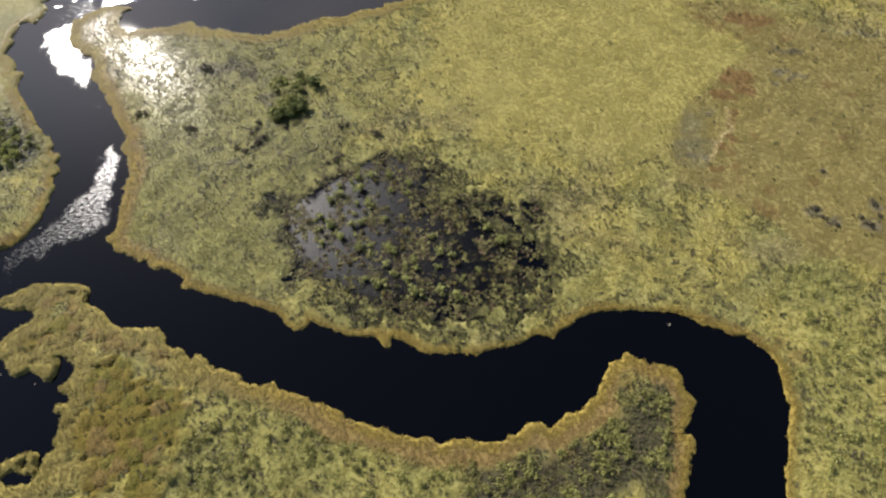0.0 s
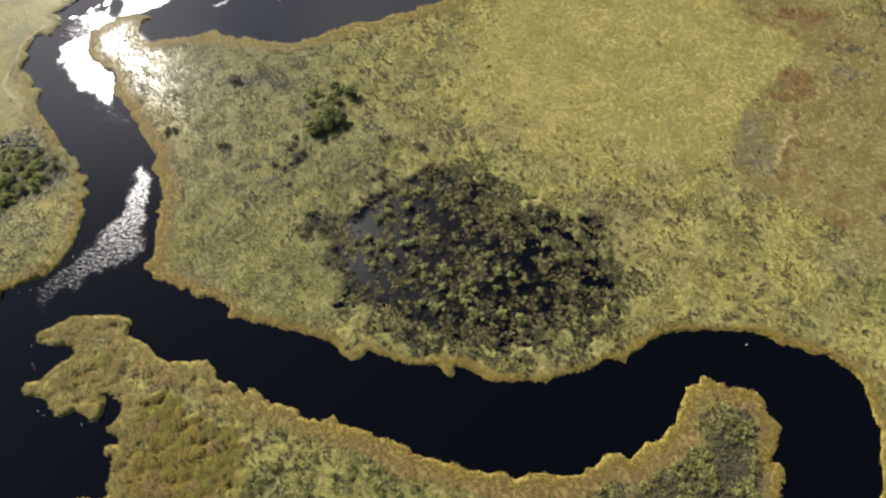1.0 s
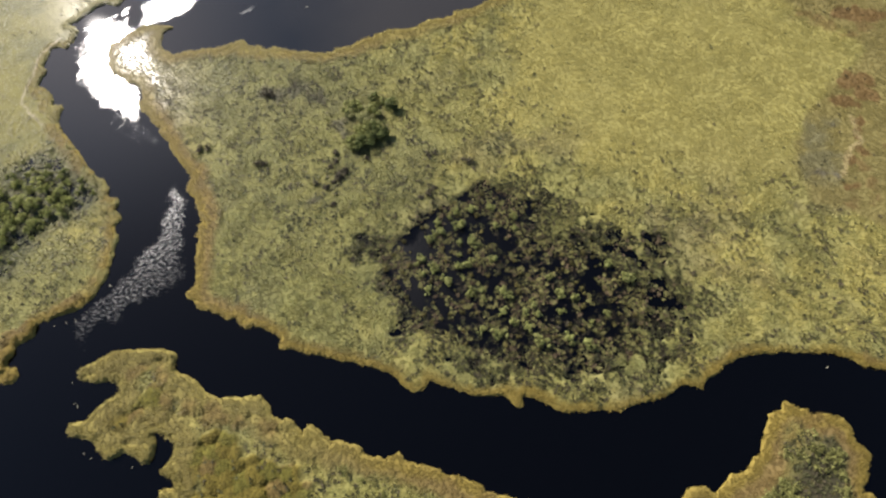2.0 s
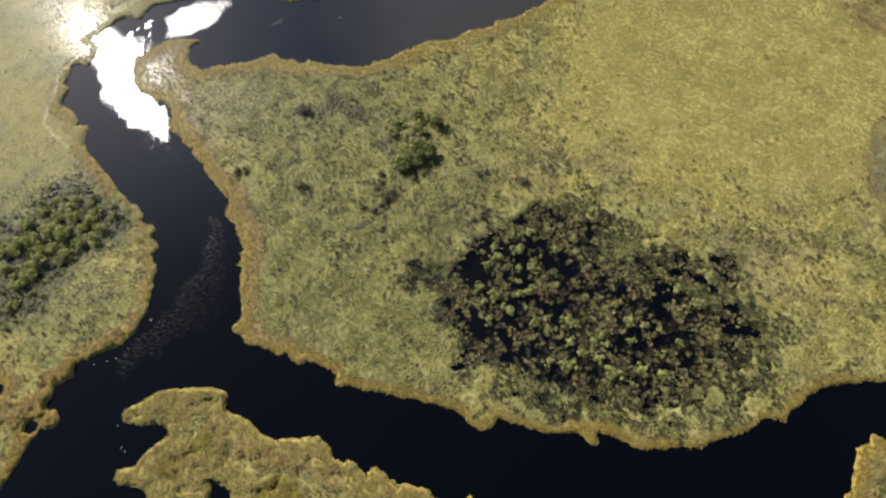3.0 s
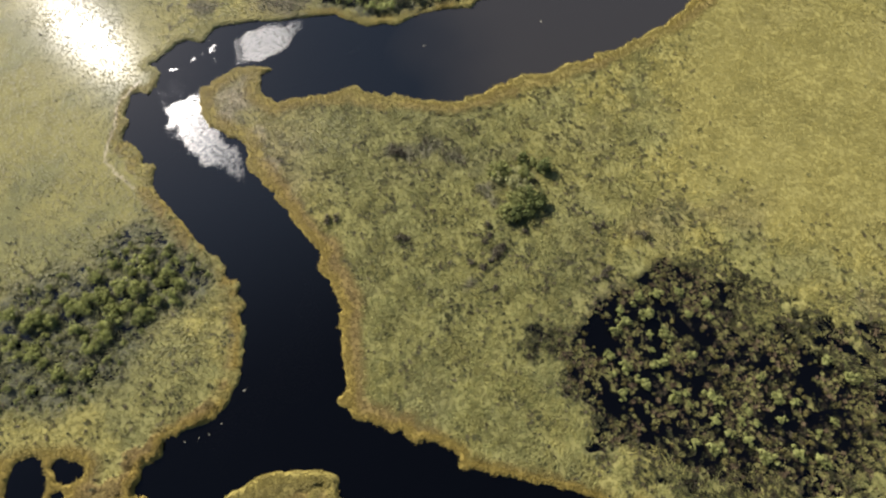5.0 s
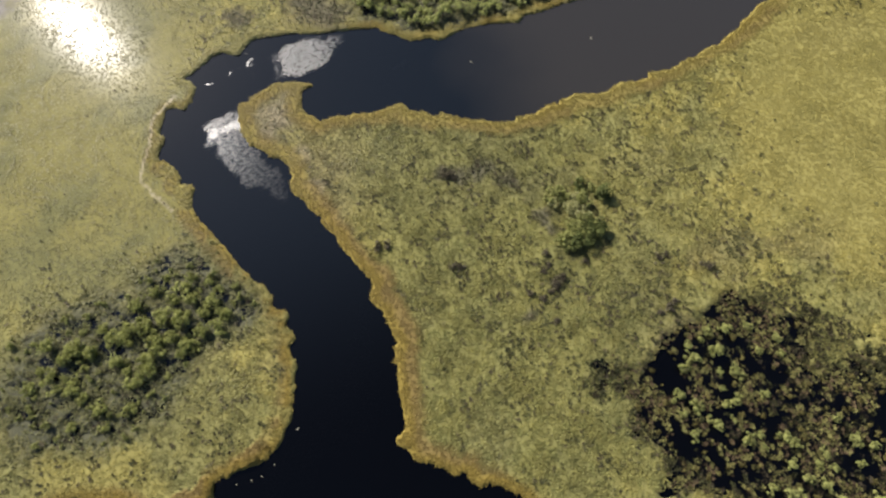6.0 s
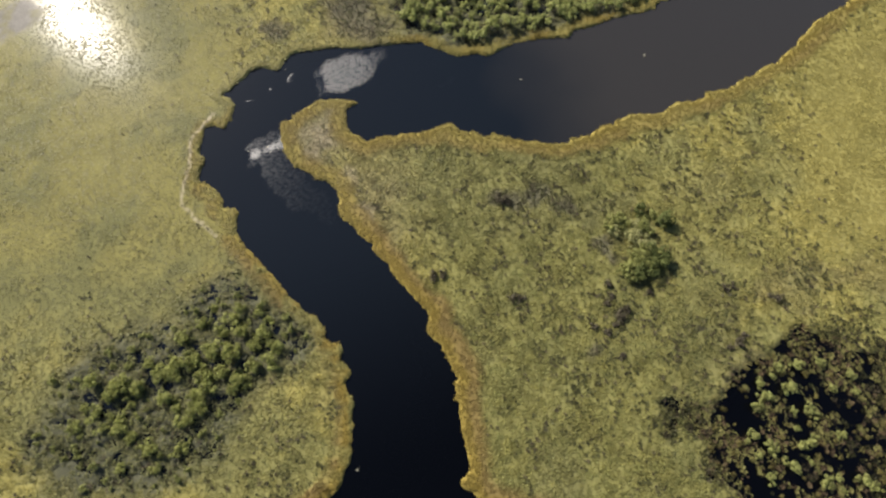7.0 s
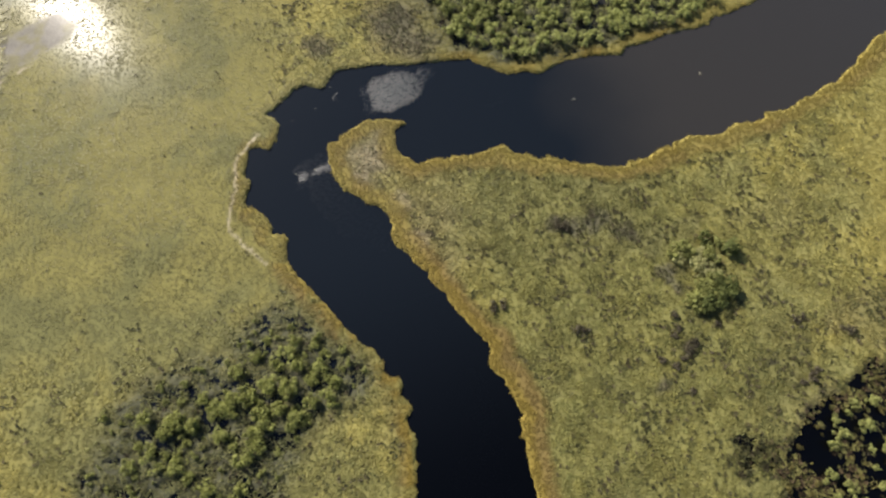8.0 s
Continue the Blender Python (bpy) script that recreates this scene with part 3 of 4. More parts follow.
RUSTY, RUSSETED, MUDDY = blots([(x, y, 1.3 * r) for x, y, r in RUST], 2.6, 0.85), blots(RUSSET, 5.0), blots(MUD, 4.0)
REEDY_BROWN, GREY, DEPTH, TUFTED = blots(REDDISH, 5.0), blots(GREYED, 7.0, 0.2), blots([(x, y, 0.85 * r) for x, y, r in DEEP], 3.4, 0.6), blots(SEDGY, 5.0)
TRAIL = 1 - smooth(0.2, 0.7, line_distance(wx, wy, np.array(eased(PALE_LINE)), False))
BARED = blots(BARE, 3.0)
THINNED = blots(THIN, 5.0)
MOSSY, SCRUBBY, BRUSHY, GLARE_PALE = blots(MOSS, 4.0, 0.8), blots(SCRUB, 6.0), blots(BRUSH, 5.0), blots(PALE, 4.0)
HALO = np.maximum(smooth(-13.0, 0.0, signed(vx - 2, vy, np.array(POOL), 16.0)) * smooth(-28, -6, GX - 0.6 * (GY - 50)) * (1 - 0.6 * smooth(62, 72, GY + 0.35 * GX) * smooth(8, -4, GX)), 0.9 * TUFTED, 0.7 * blots(FLECKS, 4.0, 0.3))
STRAW = STRAW * (1 - 0.85 * smooth(0.1, 0.6, HALO))
BAND = smooth(-6.5, -4.0, POOL_EDGE) * (1 - smooth(-2.0, -0.8, POOL_EDGE)) * (1 - smooth(-24, -8, GX - 0.6 * (GY - 60)))
DULL = blots(DULLED, 5.0, 0.7)
SWATHED = smooth(-1.2, 1.2, signed(GX + 3 * (rough(GX, GY, 3, 71) - 0.5), GY + 3 * (rough(GX, GY, 3, 72) - 0.5), np.array(SWATH)))
FRINGE = 1 - smooth(1.3, 3.2, BANK + 3.4 * (rough(GX, GY, 12, 11) - 0.55) + (EAST_SIDE > 0) * smooth(-62, -20, GX) * (1 - smooth(70, 100, GY)) - 1.3 * (SOUTH_SIDE > 0) * smooth(31, 24, GX) - (EAST_SIDE > 0) * (1.1 * smooth(60, 75, GY) + 0.8 * smooth(50, 58, GY) * smooth(104, 92, GY)))
MOTTLE, TUSSOCK, PATCH = rough(GX, GY, 9, 12), rough(GX, GY, 1.5, 13), rough(GX, GY, 3.4, 19)
LEVEL = 0.30 + 0.03 * (TUSSOCK - 0.5) + 0.16 * (rough(GX, GY, 7, 14, 2) - 0.5) + 0.07 * FRINGE
LEVEL = LEVEL * (1 - POOLED) + POOLED * (-0.15 - 0.25 * DEPTH + 0.45 * (rough(GX, GY, 2.4, 15) - 0.55) + 0.2 * (rough(GX, GY, 11, 16) - 0.45))
LEVEL = LEVEL * (1 - 0.3 * LAGOON)
# Floating mats: rounded cushions of moss and root, with creases between them.
CUSHION, CUSHION_TINT = cushions(wx + 0.8 * (rough(GX, GY, 2.0, 63) - 0.5), wy + 0.8 * (rough(GX, GY, 2.0, 64) - 0.5), 2.7, 65)
MATTED = np.clip(np.maximum(MOSSY, 0.8 * FRINGE * (SOUTH_SIDE > 0) * smooth(-30, -50, GX)), 0, 1)
LEVEL = LEVEL + MATTED * (0.85 * np.sqrt(np.clip(1 - (1.3 * CUSHION) ** 2, 0, 1)) - 0.22)
# Bare wet gaps between the tussocks: many round the pool and in the scrub, few in the straw.
SPARSE = np.clip(0.40 + 0.9 * HALO + 0.8 * TUFTED - 0.5 * EASTERN + 0.10 * SCRUBBY + 0.9 * THINNED + 1.15 * BRUSHY + 0.35 * (MOTTLE - 0.5) - 0.75 * STRAW - 0.6 * MOSSY - 0.5 * BAND - 0.25 * smooth(-95, -103, GX), 0, 1.9)
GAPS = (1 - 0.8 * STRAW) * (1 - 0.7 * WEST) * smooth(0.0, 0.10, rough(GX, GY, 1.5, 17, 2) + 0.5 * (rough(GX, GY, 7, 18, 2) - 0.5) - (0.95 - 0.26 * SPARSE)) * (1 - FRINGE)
LEVEL = LEVEL - 0.48 * GAPS * smooth(0.15, 0.5, HALO) * (1 - POOLED) - (1 - POOLED) * (0.75 * TUFTED * smooth(0.45, 0.60, rough(GX, GY, 1.8, 66, 2)) + 0.42 * THICK * smooth(0.42, 0.62, rough(GX, GY, 2.6, 67)))
HEIGHT = np.where(BANK > 0, LEVEL * smooth(-0.05, 0.5, BANK), -1.4 * smooth(0, 2.0, -BANK) - 0.12)


# Colours of the marsh floor and of what grows on it.
def blend(base, colour, amount):
    return base + (np.array(colour) - base) * amount[..., None]


TONE = np.empty(GX.shape + (3,))
TONE[:] = (0.304, 0.272, 0.086)
TONE = blend(TONE, (0.185, 0.188, 0.078), 0.6 * smooth(0.40, 0.70, MOTTLE))
TONE = blend(TONE, (0.215, 0.185, 0.094), 0.5 * smooth(0.54, 0.70, rough(GX, GY, 11, 20)) * smooth(-100, -85, GX))
TONE = blend(TONE, (0.286, 0.255, 0.080), 0.85 * STRAW)
TONE = blend(TONE, (0.200, 0.168, 0.061), 0.85 * EASTERN)
TONE = blend(TONE, (0.170, 0.160, 0.084), 0.8 * GREY * EASTERN)
TONE = blend(TONE, (0.250, 0.248, 0.088), 0.7 * HALO * (1 - POOLED))
TONE = blend(TONE, (0.238, 0.232, 0.086), 0.6 * BAND)
TONE = blend(TONE, (0.190, 0.172, 0.085), 0.75 * DULL)
TONE = blend(TONE, (0.168, 0.162, 0.062), 0.8 * SWATHED)
TONE = blend(TONE, (0.105, 0.085, 0.070), 0.85 * BARED)
TONE = blend(TONE, (0.180, 0.165, 0.070), 0.6 * POOLED)
TONE = blend(TONE, (0.150, 0.152, 0.074), 0.8 * THICK)
TONE = blend(TONE, (0.212, 0.192, 0.088), 0.6 * smooth(-28, -42, GX) * smooth(92, 104, GY + 6 * (MOTTLE - 0.5)) * (EAST_SIDE > 0))
TONE = TONE * (1 - 0.25 * WEST - 0.08 * STRAW)[..., None] * (1 - WEST[..., None] * (0.03, 0.0, -0.06))
TONE = TONE + (np.where(CUSHION_TINT[..., None] < 0.45, (0.140, 0.112, 0.022), np.where(CUSHION_TINT[..., None] < 0.8, (0.124, 0.112, 0.022), (0.146, 0.106, 0.034))) - TONE) * MOSSY[..., None]
TONE = blend(TONE, (0.178, 0.132, 0.052), 0.7 * MOSSY * (WEST_SIDE > 0))
TONE = blend(TONE, (0.178, 0.178, 0.064), 0.72 * smooth(-20, -34, GX) * smooth(-76, -64, GX) * smooth(36, 52, GY) * (EAST_SIDE > 0))
TONE = blend(TONE, (0.225, 0.218, 0.080), 0.65 * smooth(-30, -24, GX) * smooth(2, -12, GX) * smooth(74, 84, GY) * smooth(112, 100, GY))
TONE = blend(TONE, (0.230, 0.224, 0.072), 0.75 * SCRUBBY)
TONE = blend(TONE, (0.160, 0.150, 0.058), 0.8 * BRUSHY)
# The glint's wash over the spit's pale grass is put into its colour.
TONE = blend(TONE, (0.285, 0.245, 0.170), 0.75 * GLARE_PALE)
TONE = TONE * (1 + (0.20 * PATCH - 0.14 + 0.04 * STRAW) * (1 - 0.6 * STRAW) * (1 - 0.5 * smooth(-95, -108, GX)))[..., None]
OCHRE = blend(np.zeros(GX.shape + (3,)) + (0.208, 0.154, 0.034), (0.172, 0.124, 0.044), smooth(1.0, 2.4, BANK + 1.5 * (MOTTLE - 0.5)))
OCHRE = blend(OCHRE, (0.202, 0.176, 0.052), 0.7 * (SOUTH_SIDE > 0) * smooth(-30, -55, GX))
OCHRE = blend(OCHRE, (0.188, 0.178, 0.060), 0.85 * smooth(0.44, 0.60, rough(GX, GY, 5, 25)) * (WEST_SIDE > 0) * smooth(58, 68, GY))
OCHRE = blend(OCHRE, (0.208, 0.176, 0.050), 0.7 * smooth(100, 110, GY) * (0.5 + 0.5 * smooth(0.35, 0.6, rough(GX, GY, 4, 29))))
OCHRE = blend(OCHRE, (0.205, 0.138, 0.056), 0.6 * (SOUTH_SIDE > 0) * smooth(-35, -15, GX) * smooth(1.6, 2.6, BANK))
OCHRE = blend(OCHRE, (0.222, 0.208, 0.078), 0.75 * (EAST_SIDE <= 0) * smooth(132, 140, GY) * smooth(-62, -74, GX))
OCHRE = OCHRE * (1 - 0.08 * smooth(55, 40, GY))[..., None]
TONE = TONE + (OCHRE - TONE) * (0.9 * FRINGE)[..., None]
TONE = blend(TONE, (0.168, 0.120, 0.042), 0.7 * REEDY_BROWN)
TONE = blend(TONE, (0.160, 0.102, 0.040), np.maximum(0.9 * RUSTY, 0.6 * RUSSETED))
TONE = blend(TONE, (0.330, 0.270, 0.130), 0.8 * TRAIL)
TONE = blend(TONE, (0.096, 0.088, 0.068), 0.72 * MUDDY)
TONE = blend(TONE, (0.500, 0.440, 0.340), 0.8 * np.maximum(DRIFT, LAGOON_RIM))
FLOOR = TONE * (0.80 + 0.02 * STRAW + 0.1 * FRINGE - 0.03 * WEST * (1 - FRINGE) )[..., None]
# Grey wet flat of the lagoon, its sky reflection painted in as lighter lilac-grey.
FLOOR = blend(FLOOR, (0.185, 0.175, 0.160), LAGOON * (0.45 + 0.5 * smooth(0.35, 0.6, rough(GX, GY, 3, 28))))
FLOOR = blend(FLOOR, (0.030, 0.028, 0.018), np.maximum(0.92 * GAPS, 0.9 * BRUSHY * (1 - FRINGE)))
FLOOR = blend(FLOOR, (0.012, 0.012, 0.011), 0.95 * POOLED)
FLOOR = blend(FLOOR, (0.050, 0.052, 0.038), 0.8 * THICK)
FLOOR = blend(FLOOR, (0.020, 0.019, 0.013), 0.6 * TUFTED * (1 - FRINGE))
BEYOND = smooth(0.0, 14.0, np.maximum.reduce([X0 - GX, GX - X1, Y0 - GY, GY - Y1]))
# Outside the overlooked stretch, shading of a full tuft cover is painted into the floor.
TONE, FLOOR = blend(TONE, (0.200, 0.192, 0.082), BEYOND), blend(FLOOR, (0.165, 0.158, 0.070), BEYOND) * np.where(overlooked(GX, GY), 1.0, 0.72)[..., None]
WET = np.clip(0.10 + 0.12 * GLARE_PALE - 0.03 * WEST - 0.12 * MOSSY - 0.06 * LAGOON - 0.13 * STRAW - 0.14 * POOLED - 0.10 * EASTERN, 0, 1) * (1 - 0.8 * FRINGE) * (1 - GAPS) * (1 - 0.9 * THICK)


def sampled(field, x, y):
    """The field at places within the finely built stretch."""
    i = np.clip(np.searchsorted(xs, x) - 1, 0, len(xs) - 2)
    j = np.clip(np.searchsorted(ys, y) - 1, 0, len(ys) - 2)
    fu, fv = (x - xs[i]) / (xs[i + 1] - xs[i]), (y - ys[j]) / (ys[j + 1] - ys[j])
    if field.ndim == 3:
        fu, fv = fu[:, None], fv[:, None]
    return (field[j, i] * (1 - fu) + field[j, i + 1] * fu) * (1 - fv) + (field[j + 1, i] * (1 - fu) + field[j + 1, i + 1] * fu) * fv


# ---- meshes ----
def mesh_from(name, verts, faces, mat, colours=None, floats=()):
    """A mesh from arrays; faces all have the same number of corners."""
    me = bpy.data.meshes.new(name)
    corners = faces.shape[1]
    me.vertices.add(len(verts))
    me.vertices.foreach_set("co", np.ascontiguousarray(verts, np.float32).ravel())
    me.loops.add(faces.size)
    me.loops.foreach_set("vertex_index", np.ascontiguousarray(faces, np.int32).ravel())
    me.polygons.add(len(faces))
    me.polygons.foreach_set("loop_start", np.arange(0, faces.size, corners, dtype=np.int32))
    me.update(calc_edges=True)
    if colours is not None:
        at = me.attributes.new("albedo", "FLOAT_COLOR", "POINT")
        at.data.foreach_set("color", np.c_[colours, np.ones(len(colours))].astype(np.float32).ravel())
    for key, values in floats:
        at = me.attributes.new(key, "FLOAT", "POINT")
        at.data.foreach_set("value", np.ascontiguousarray(values, np.float32).ravel())
    me.materials.append(mat)
    return me


def grid_faces(rows, cols):
    k = np.arange(rows * cols).reshape(rows, cols)
    return np.stack([k[:-1, :-1], k[:-1, 1:], k[1:, 1:], k[1:, :-1]], -1).reshape(-1, 4)


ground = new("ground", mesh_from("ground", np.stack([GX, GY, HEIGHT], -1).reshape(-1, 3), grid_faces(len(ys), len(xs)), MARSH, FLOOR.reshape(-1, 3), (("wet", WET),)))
ground.data.polygons.foreach_set("use_smooth", np.ones(len(ground.data.polygons), bool))
tagged(ground, "wet marsh floor of olive thatch and dark mud", "ground", kind="structure")

# The water: one level sheet, ruffled where the wind reaches it.
ux = np.r_[X0 - growing[::-1], np.arange(X0, X1 + 0.01, 1.0), X1 + growing]
uy = np.r_[Y0 - growing[::-1], np.arange(Y0, Y1 + 0.01, 1.0), Y1 + growing]
HX, HY = np.meshgrid(ux, uy)
tx, ty = HX + 5 * (rough(HX, HY, 5, 31) - 0.5), HY + 5 * (rough(HX, HY, 5, 32) - 0.5)


def ruffled(outline, soft):
    return smooth(-soft, soft, signed(tx, ty, np.array(outline, float)))


# Where the wind reaches the water between the reeds.
CROOK = [(-102.0, 128.3), (-96.5, 131.6), (-91.5, 131.7), (-91.2, 123.7), (-87.6, 117.3), (-84.7, 113.5), (-84.9, 109.0), (-83.3, 105.1), (-86.3, 107.0), (-94.4, 109.0), (-96.0, 113.7), (-97.9, 119.8), (-98.4, 123.0), (-101.5, 123.5)]
REED_SHADOW = [(-97.6, 122.2), (-92.1, 123.6), (-89.6, 118.3), (-85.5, 113.6), (-85.2, 109.5), (-90.4, 109.2), (-93.0, 110.7), (-94.9, 114.9)]
MOUTH = [(-83.8, 145.6), (-78.2, 147.1), (-70.4, 146.4), (-69.9, 142.4), (-73.9, 138.9), (-80.5, 135.9), (-85.0, 137.5)]
JUNCTION = [(-74.0, 84.0), (-71.5, 76.7), (-71.3, 61.5), (-78.9, 58.8), (-86.9, 55.0), (-92.7, 49.8), (-94.6, 56.6), (-88.5, 61.7), (-83.5, 67.9), (-78.1, 73.1), (-76.9, 82.6)]
UPPER_CROOK = [(-103.6, 127.7), (-101.7, 137.6), (-94.5, 141.2), (-87.0, 135.0), (-86.8, 123.6), (-84.6, 110.7), (-80.7, 102.6), (-77.8, 96.1), (-79.1, 92.4), (-84.5, 97.3), (-88.9, 101.7), (-90.4, 106.7), (-96.9, 113.7), (-100.1, 121.0)]
OUTER_MOUTH = [(-86.1, 144.1), (-77.2, 148.1), (-67.5, 146.6), (-70.0, 141.4), (-76.6, 136.7), (-87.0, 136.1)]
STREAK = [(-63.6, 134.3), (-57.8, 136.4), (-53.3, 136.6), (-55.2, 134.5), (-60.2, 133.3)]
RUFFLE = np.maximum.reduce([0.66 * ruffled(CROOK, 1.0), 0.30 * ruffled(UPPER_CROOK, 1.2), 0.73 * ruffled(MOUTH, 1.0) * (1 - 0.25 * smooth(-76, -68, HX)), 0.52 * ruffled(OUTER_MOUTH, 1.0), 0.75 * ruffled(STREAK, 1.0), 0.48 * ruffled(REED_SHADOW, 1.2), 0.60 * ruffled(JUNCTION, 1.6)])
CATSPAWS = [(-91.1, 143.9, 1.0), (-91.8, 140.4, 0.8), (-95.5, 140.5, 0.6), (-99.9, 139.9, 0.6), (-89.4, 144.9, 0.7), (-101.6, 139.4, 0.6), (-93.8, 143.1, 0.6), (-99.8, 125.8, 1.2), (-96.0, 126.2, 1.2), (-94.2, 126.9, 1.4)]
PAWS = np.maximum.reduce([1 - smooth(0.5, 1.5, np.hypot(tx - cx, ty - cy) / size) for cx, cy, size in CATSPAWS])
RUFFLE = np.maximum(RUFFLE, 0.74 * PAWS)
# Stems and small air stir the pool all over.
RUFFLE = np.maximum(RUFFLE, 1.1 * ruffled(POOL, 2.5))
WIND = np.maximum.reduce([0.075 * ruffled(CROOK, 1.0), 0.05 * ruffled(UPPER_CROOK, 1.2), 0.13 * ruffled(MOUTH, 1.0), 0.14 * ruffled(OUTER_MOUTH, 1.0), 0.10 * ruffled(STREAK, 1.0), 0.05 * ruffled(REED_SHADOW, 1.2), 0.08 * ruffled(JUNCTION, 1.6), 0.05 * np.minimum(RUFFLE, 1.0)])
# How strictly the waves are in rank, and the line of their crests.
COMBED = np.maximum.reduce([0.66 * ruffled(MOUTH, 1.5), 0.6 * ruffled(OUTER_MOUTH, 1.5), 0.5 * ruffled(JUNCTION, 2.0), 0.45 * smooth(0.0, 0.3, PAWS)])
HEADING = np.where(HY < 100, radians(152), np.where(HY < 132, radians(240), radians(268)))
SILT_HAZE = smooth(-64, -18, HX + 10 * (rough(HX, HY, 12, 34) - 0.5)) * smooth(100, 112, HY)
# Northward rise paints distance haze and sky reflection, apart from the eastern sediment.
SILT_HAZE = np.maximum(SILT_HAZE, 0.24 * smooth(72, 128, HY - 0.15 * HX))
water = new("water", mesh_from("water", np.stack([HX, HY, 0 * HX], -1).reshape(-1, 3), grid_faces(len(uy), len(ux)), WATER, None, (("wind", WIND), ("silt_haze", SILT_HAZE), ("ruffle", RUFFLE), ("combed", COMBED), ("heading", HEADING))))
tagged(water, "dark peaty river water with wind ripples", "water", kind="structure")


# ---- grasses ----
def tufts(name, x, y, z, radius, height, blades, colours, mat, seed, width=0.07, combed=0.5):
    """Tussocks of fine arching blades, combed by the wind, joined into one mesh."""
    rng = np.random.default_rng(seed)
    n = len(x)
    ang = (np.arange(blades)[None] + rng.uniform(-0.45, 0.45, (n, blades))) * (2 * np.pi / blades) + rng.uniform(0, 6.3, (n, 1))
    lay = 6.28 * rough(x, y, 16, 51, 2)[:, None]
    dx, dy = np.cos(ang) + combed * np.cos(lay), np.sin(ang) + combed * np.sin(lay)
    length = np.hypot(dx, dy) + 1e-6
    r, h = radius[:, None] * rng.uniform(0.6, 1.3, (n, blades)), height[:, None] * rng.uniform(0.6, 1.2, (n, blades))
    w = width * rng.uniform(0.7, 1.5, (n, blades)) * (0.5 + radius[:, None])
    V = np.empty((n, blades, 4, 3))
    for k, (out, up, half) in enumerate(((0.05, -0.05, 0.0), (0.55, 0.9, 0.7), (0.55, 0.9, -0.7), (1.1, 0.55, 0.0))):
        V[:, :, k, 0] = x[:, None] + dx * r * out - dy / length * w * half
        V[:, :, k, 1] = y[:, None] + dy * r * out + dx / length * w * half
        V[:, :, k, 2] = z[:, None] + h * up
    base = (np.arange(n * blades) * 4)[:, None, None]
    F = (base + np.array([[0, 2, 1], [1, 2, 3]])[None]).reshape(-1, 3)
    tint = colours[:, None, :] * rng.uniform(0.86, 1.14, (n, blades, 1))
    C = np.repeat(tint[:, :, None, :], 4, 2).reshape(-1, 3)
    return new(name, mesh_from(name, V.reshape(-1, 3), F, mat, C))


def strewn(spacing, seed, x0=-160.0, x1=120.0, y0=-16.0, y1=188.0):
    rng = np.random.default_rng(seed)
    px, py = np.meshgrid(np.arange(x0, x1, spacing), np.arange(y0, y1, spacing))
    px, py = px.ravel() + rng.uniform(-0.6, 0.6, px.size) * spacing, py.ravel() + rng.uniform(-0.6, 0.6, py.size) * spacing
    near = overlooked(px, py)
    return px[near], py[near], rng


px, py, rng = strewn(0.70, 101)
bank, pooled, thick, straw, gaps = (sampled(f, px, py) for f in (BANK, POOLED, THICK, STRAW, GAPS))
fringe, muddy, lagoon, drift = (sampled(f, px, py) for f in (FRINGE, MUDDY, LAGOON, np.maximum(DRIFT, LAGOON_RIM)))
clumped = rough(px, py, 2.6, 41, 2)
keep = (bank > 0.5) & (fringe < 0.8) & (lagoon < 0.3 + 0.6 * rng.uniform(0, 1, len(px)) ** 2) & (drift < 0.4)
keep &= rng.uniform(0, 1, len(px)) > np.maximum.reduce([0.92 * pooled, 0.40 * thick, 0.4 * sampled(TUFTED, px, py), 0.9 * sampled(MOSSY, px, py), 0.9 * gaps, 0.5 * muddy, 0.88 * sampled(BRUSHY, px, py)])
px, py, straw, clumped = px[keep], py[keep], straw[keep], clumped[keep]
even = np.maximum.reduce([0.9 * straw, 0.85 * sampled(EASTERN, px, py), 0.75 * sampled(WEST, px, py), 0.7 * sampled(MOSSY, px, py)])
tone = sampled(TONE, px, py) * (1 + (1 - 0.6 * even[:, None]) * (rng.uniform(0.78, 1.22, (len(px), 1)) * (0.78 + 0.5 * rough(px, py, 1.1, 44, 2))[:, None] - 1))
pick, wild = rng.uniform(0, 1, (len(px), 1)) + 0.2 * (rough(px, py, 2.2, 46, 2)[:, None] - 0.5), (1 - even)[:, None]
tone = tone * (1 + 0.55 * wild * np.where(pick < 0.28, (-0.26, -0.18, -0.18), np.where(pick > 0.84, (0.30, 0.27, 0.10), (0.0, 0.0, -0.02))))
tone = tone * (1 + 0.06 * straw)[:, None]
size = (0.30 + 0.46 * clumped) * rng.uniform(0.7, 1.3, len(px)) * (1 - 0.35 * sampled(WEST, px, py)) * (1 - 0.45 * sampled(MATTED, px, py))
grass = tufts("meadow_grass", px, py, sampled(HEIGHT, px, py), size, size * (0.42 + 0.32 * smooth(0.5, 0.72, clumped)) * (1 - 0.75 * even), 9, tone, GRASS, 102)
tagged(grass, "yellow-green tussock grass covering the marsh", "grass", kind="stuff")

# Coarser tussocks round about, beyond the overlooked stretch.
rng = np.random.default_rng(141)
px, py = (a.ravel() for a in np.meshgrid(np.arange(-215.0, 175.0, 1.6), np.arange(-60.0, 245.0, 1.6)))
px, py = px + rng.uniform(-1.2, 1.2, px.size), py + rng.uniform(-1.2, 1.2, py.size)
keep = ~overlooked(px, py) & (sampled(BANK, px, py) > 1.0) & (rng.uniform(0, 1, px.size) > 0.1)
px, py = px[keep], py[keep]
size = rng.uniform(0.35, 0.8, len(px))
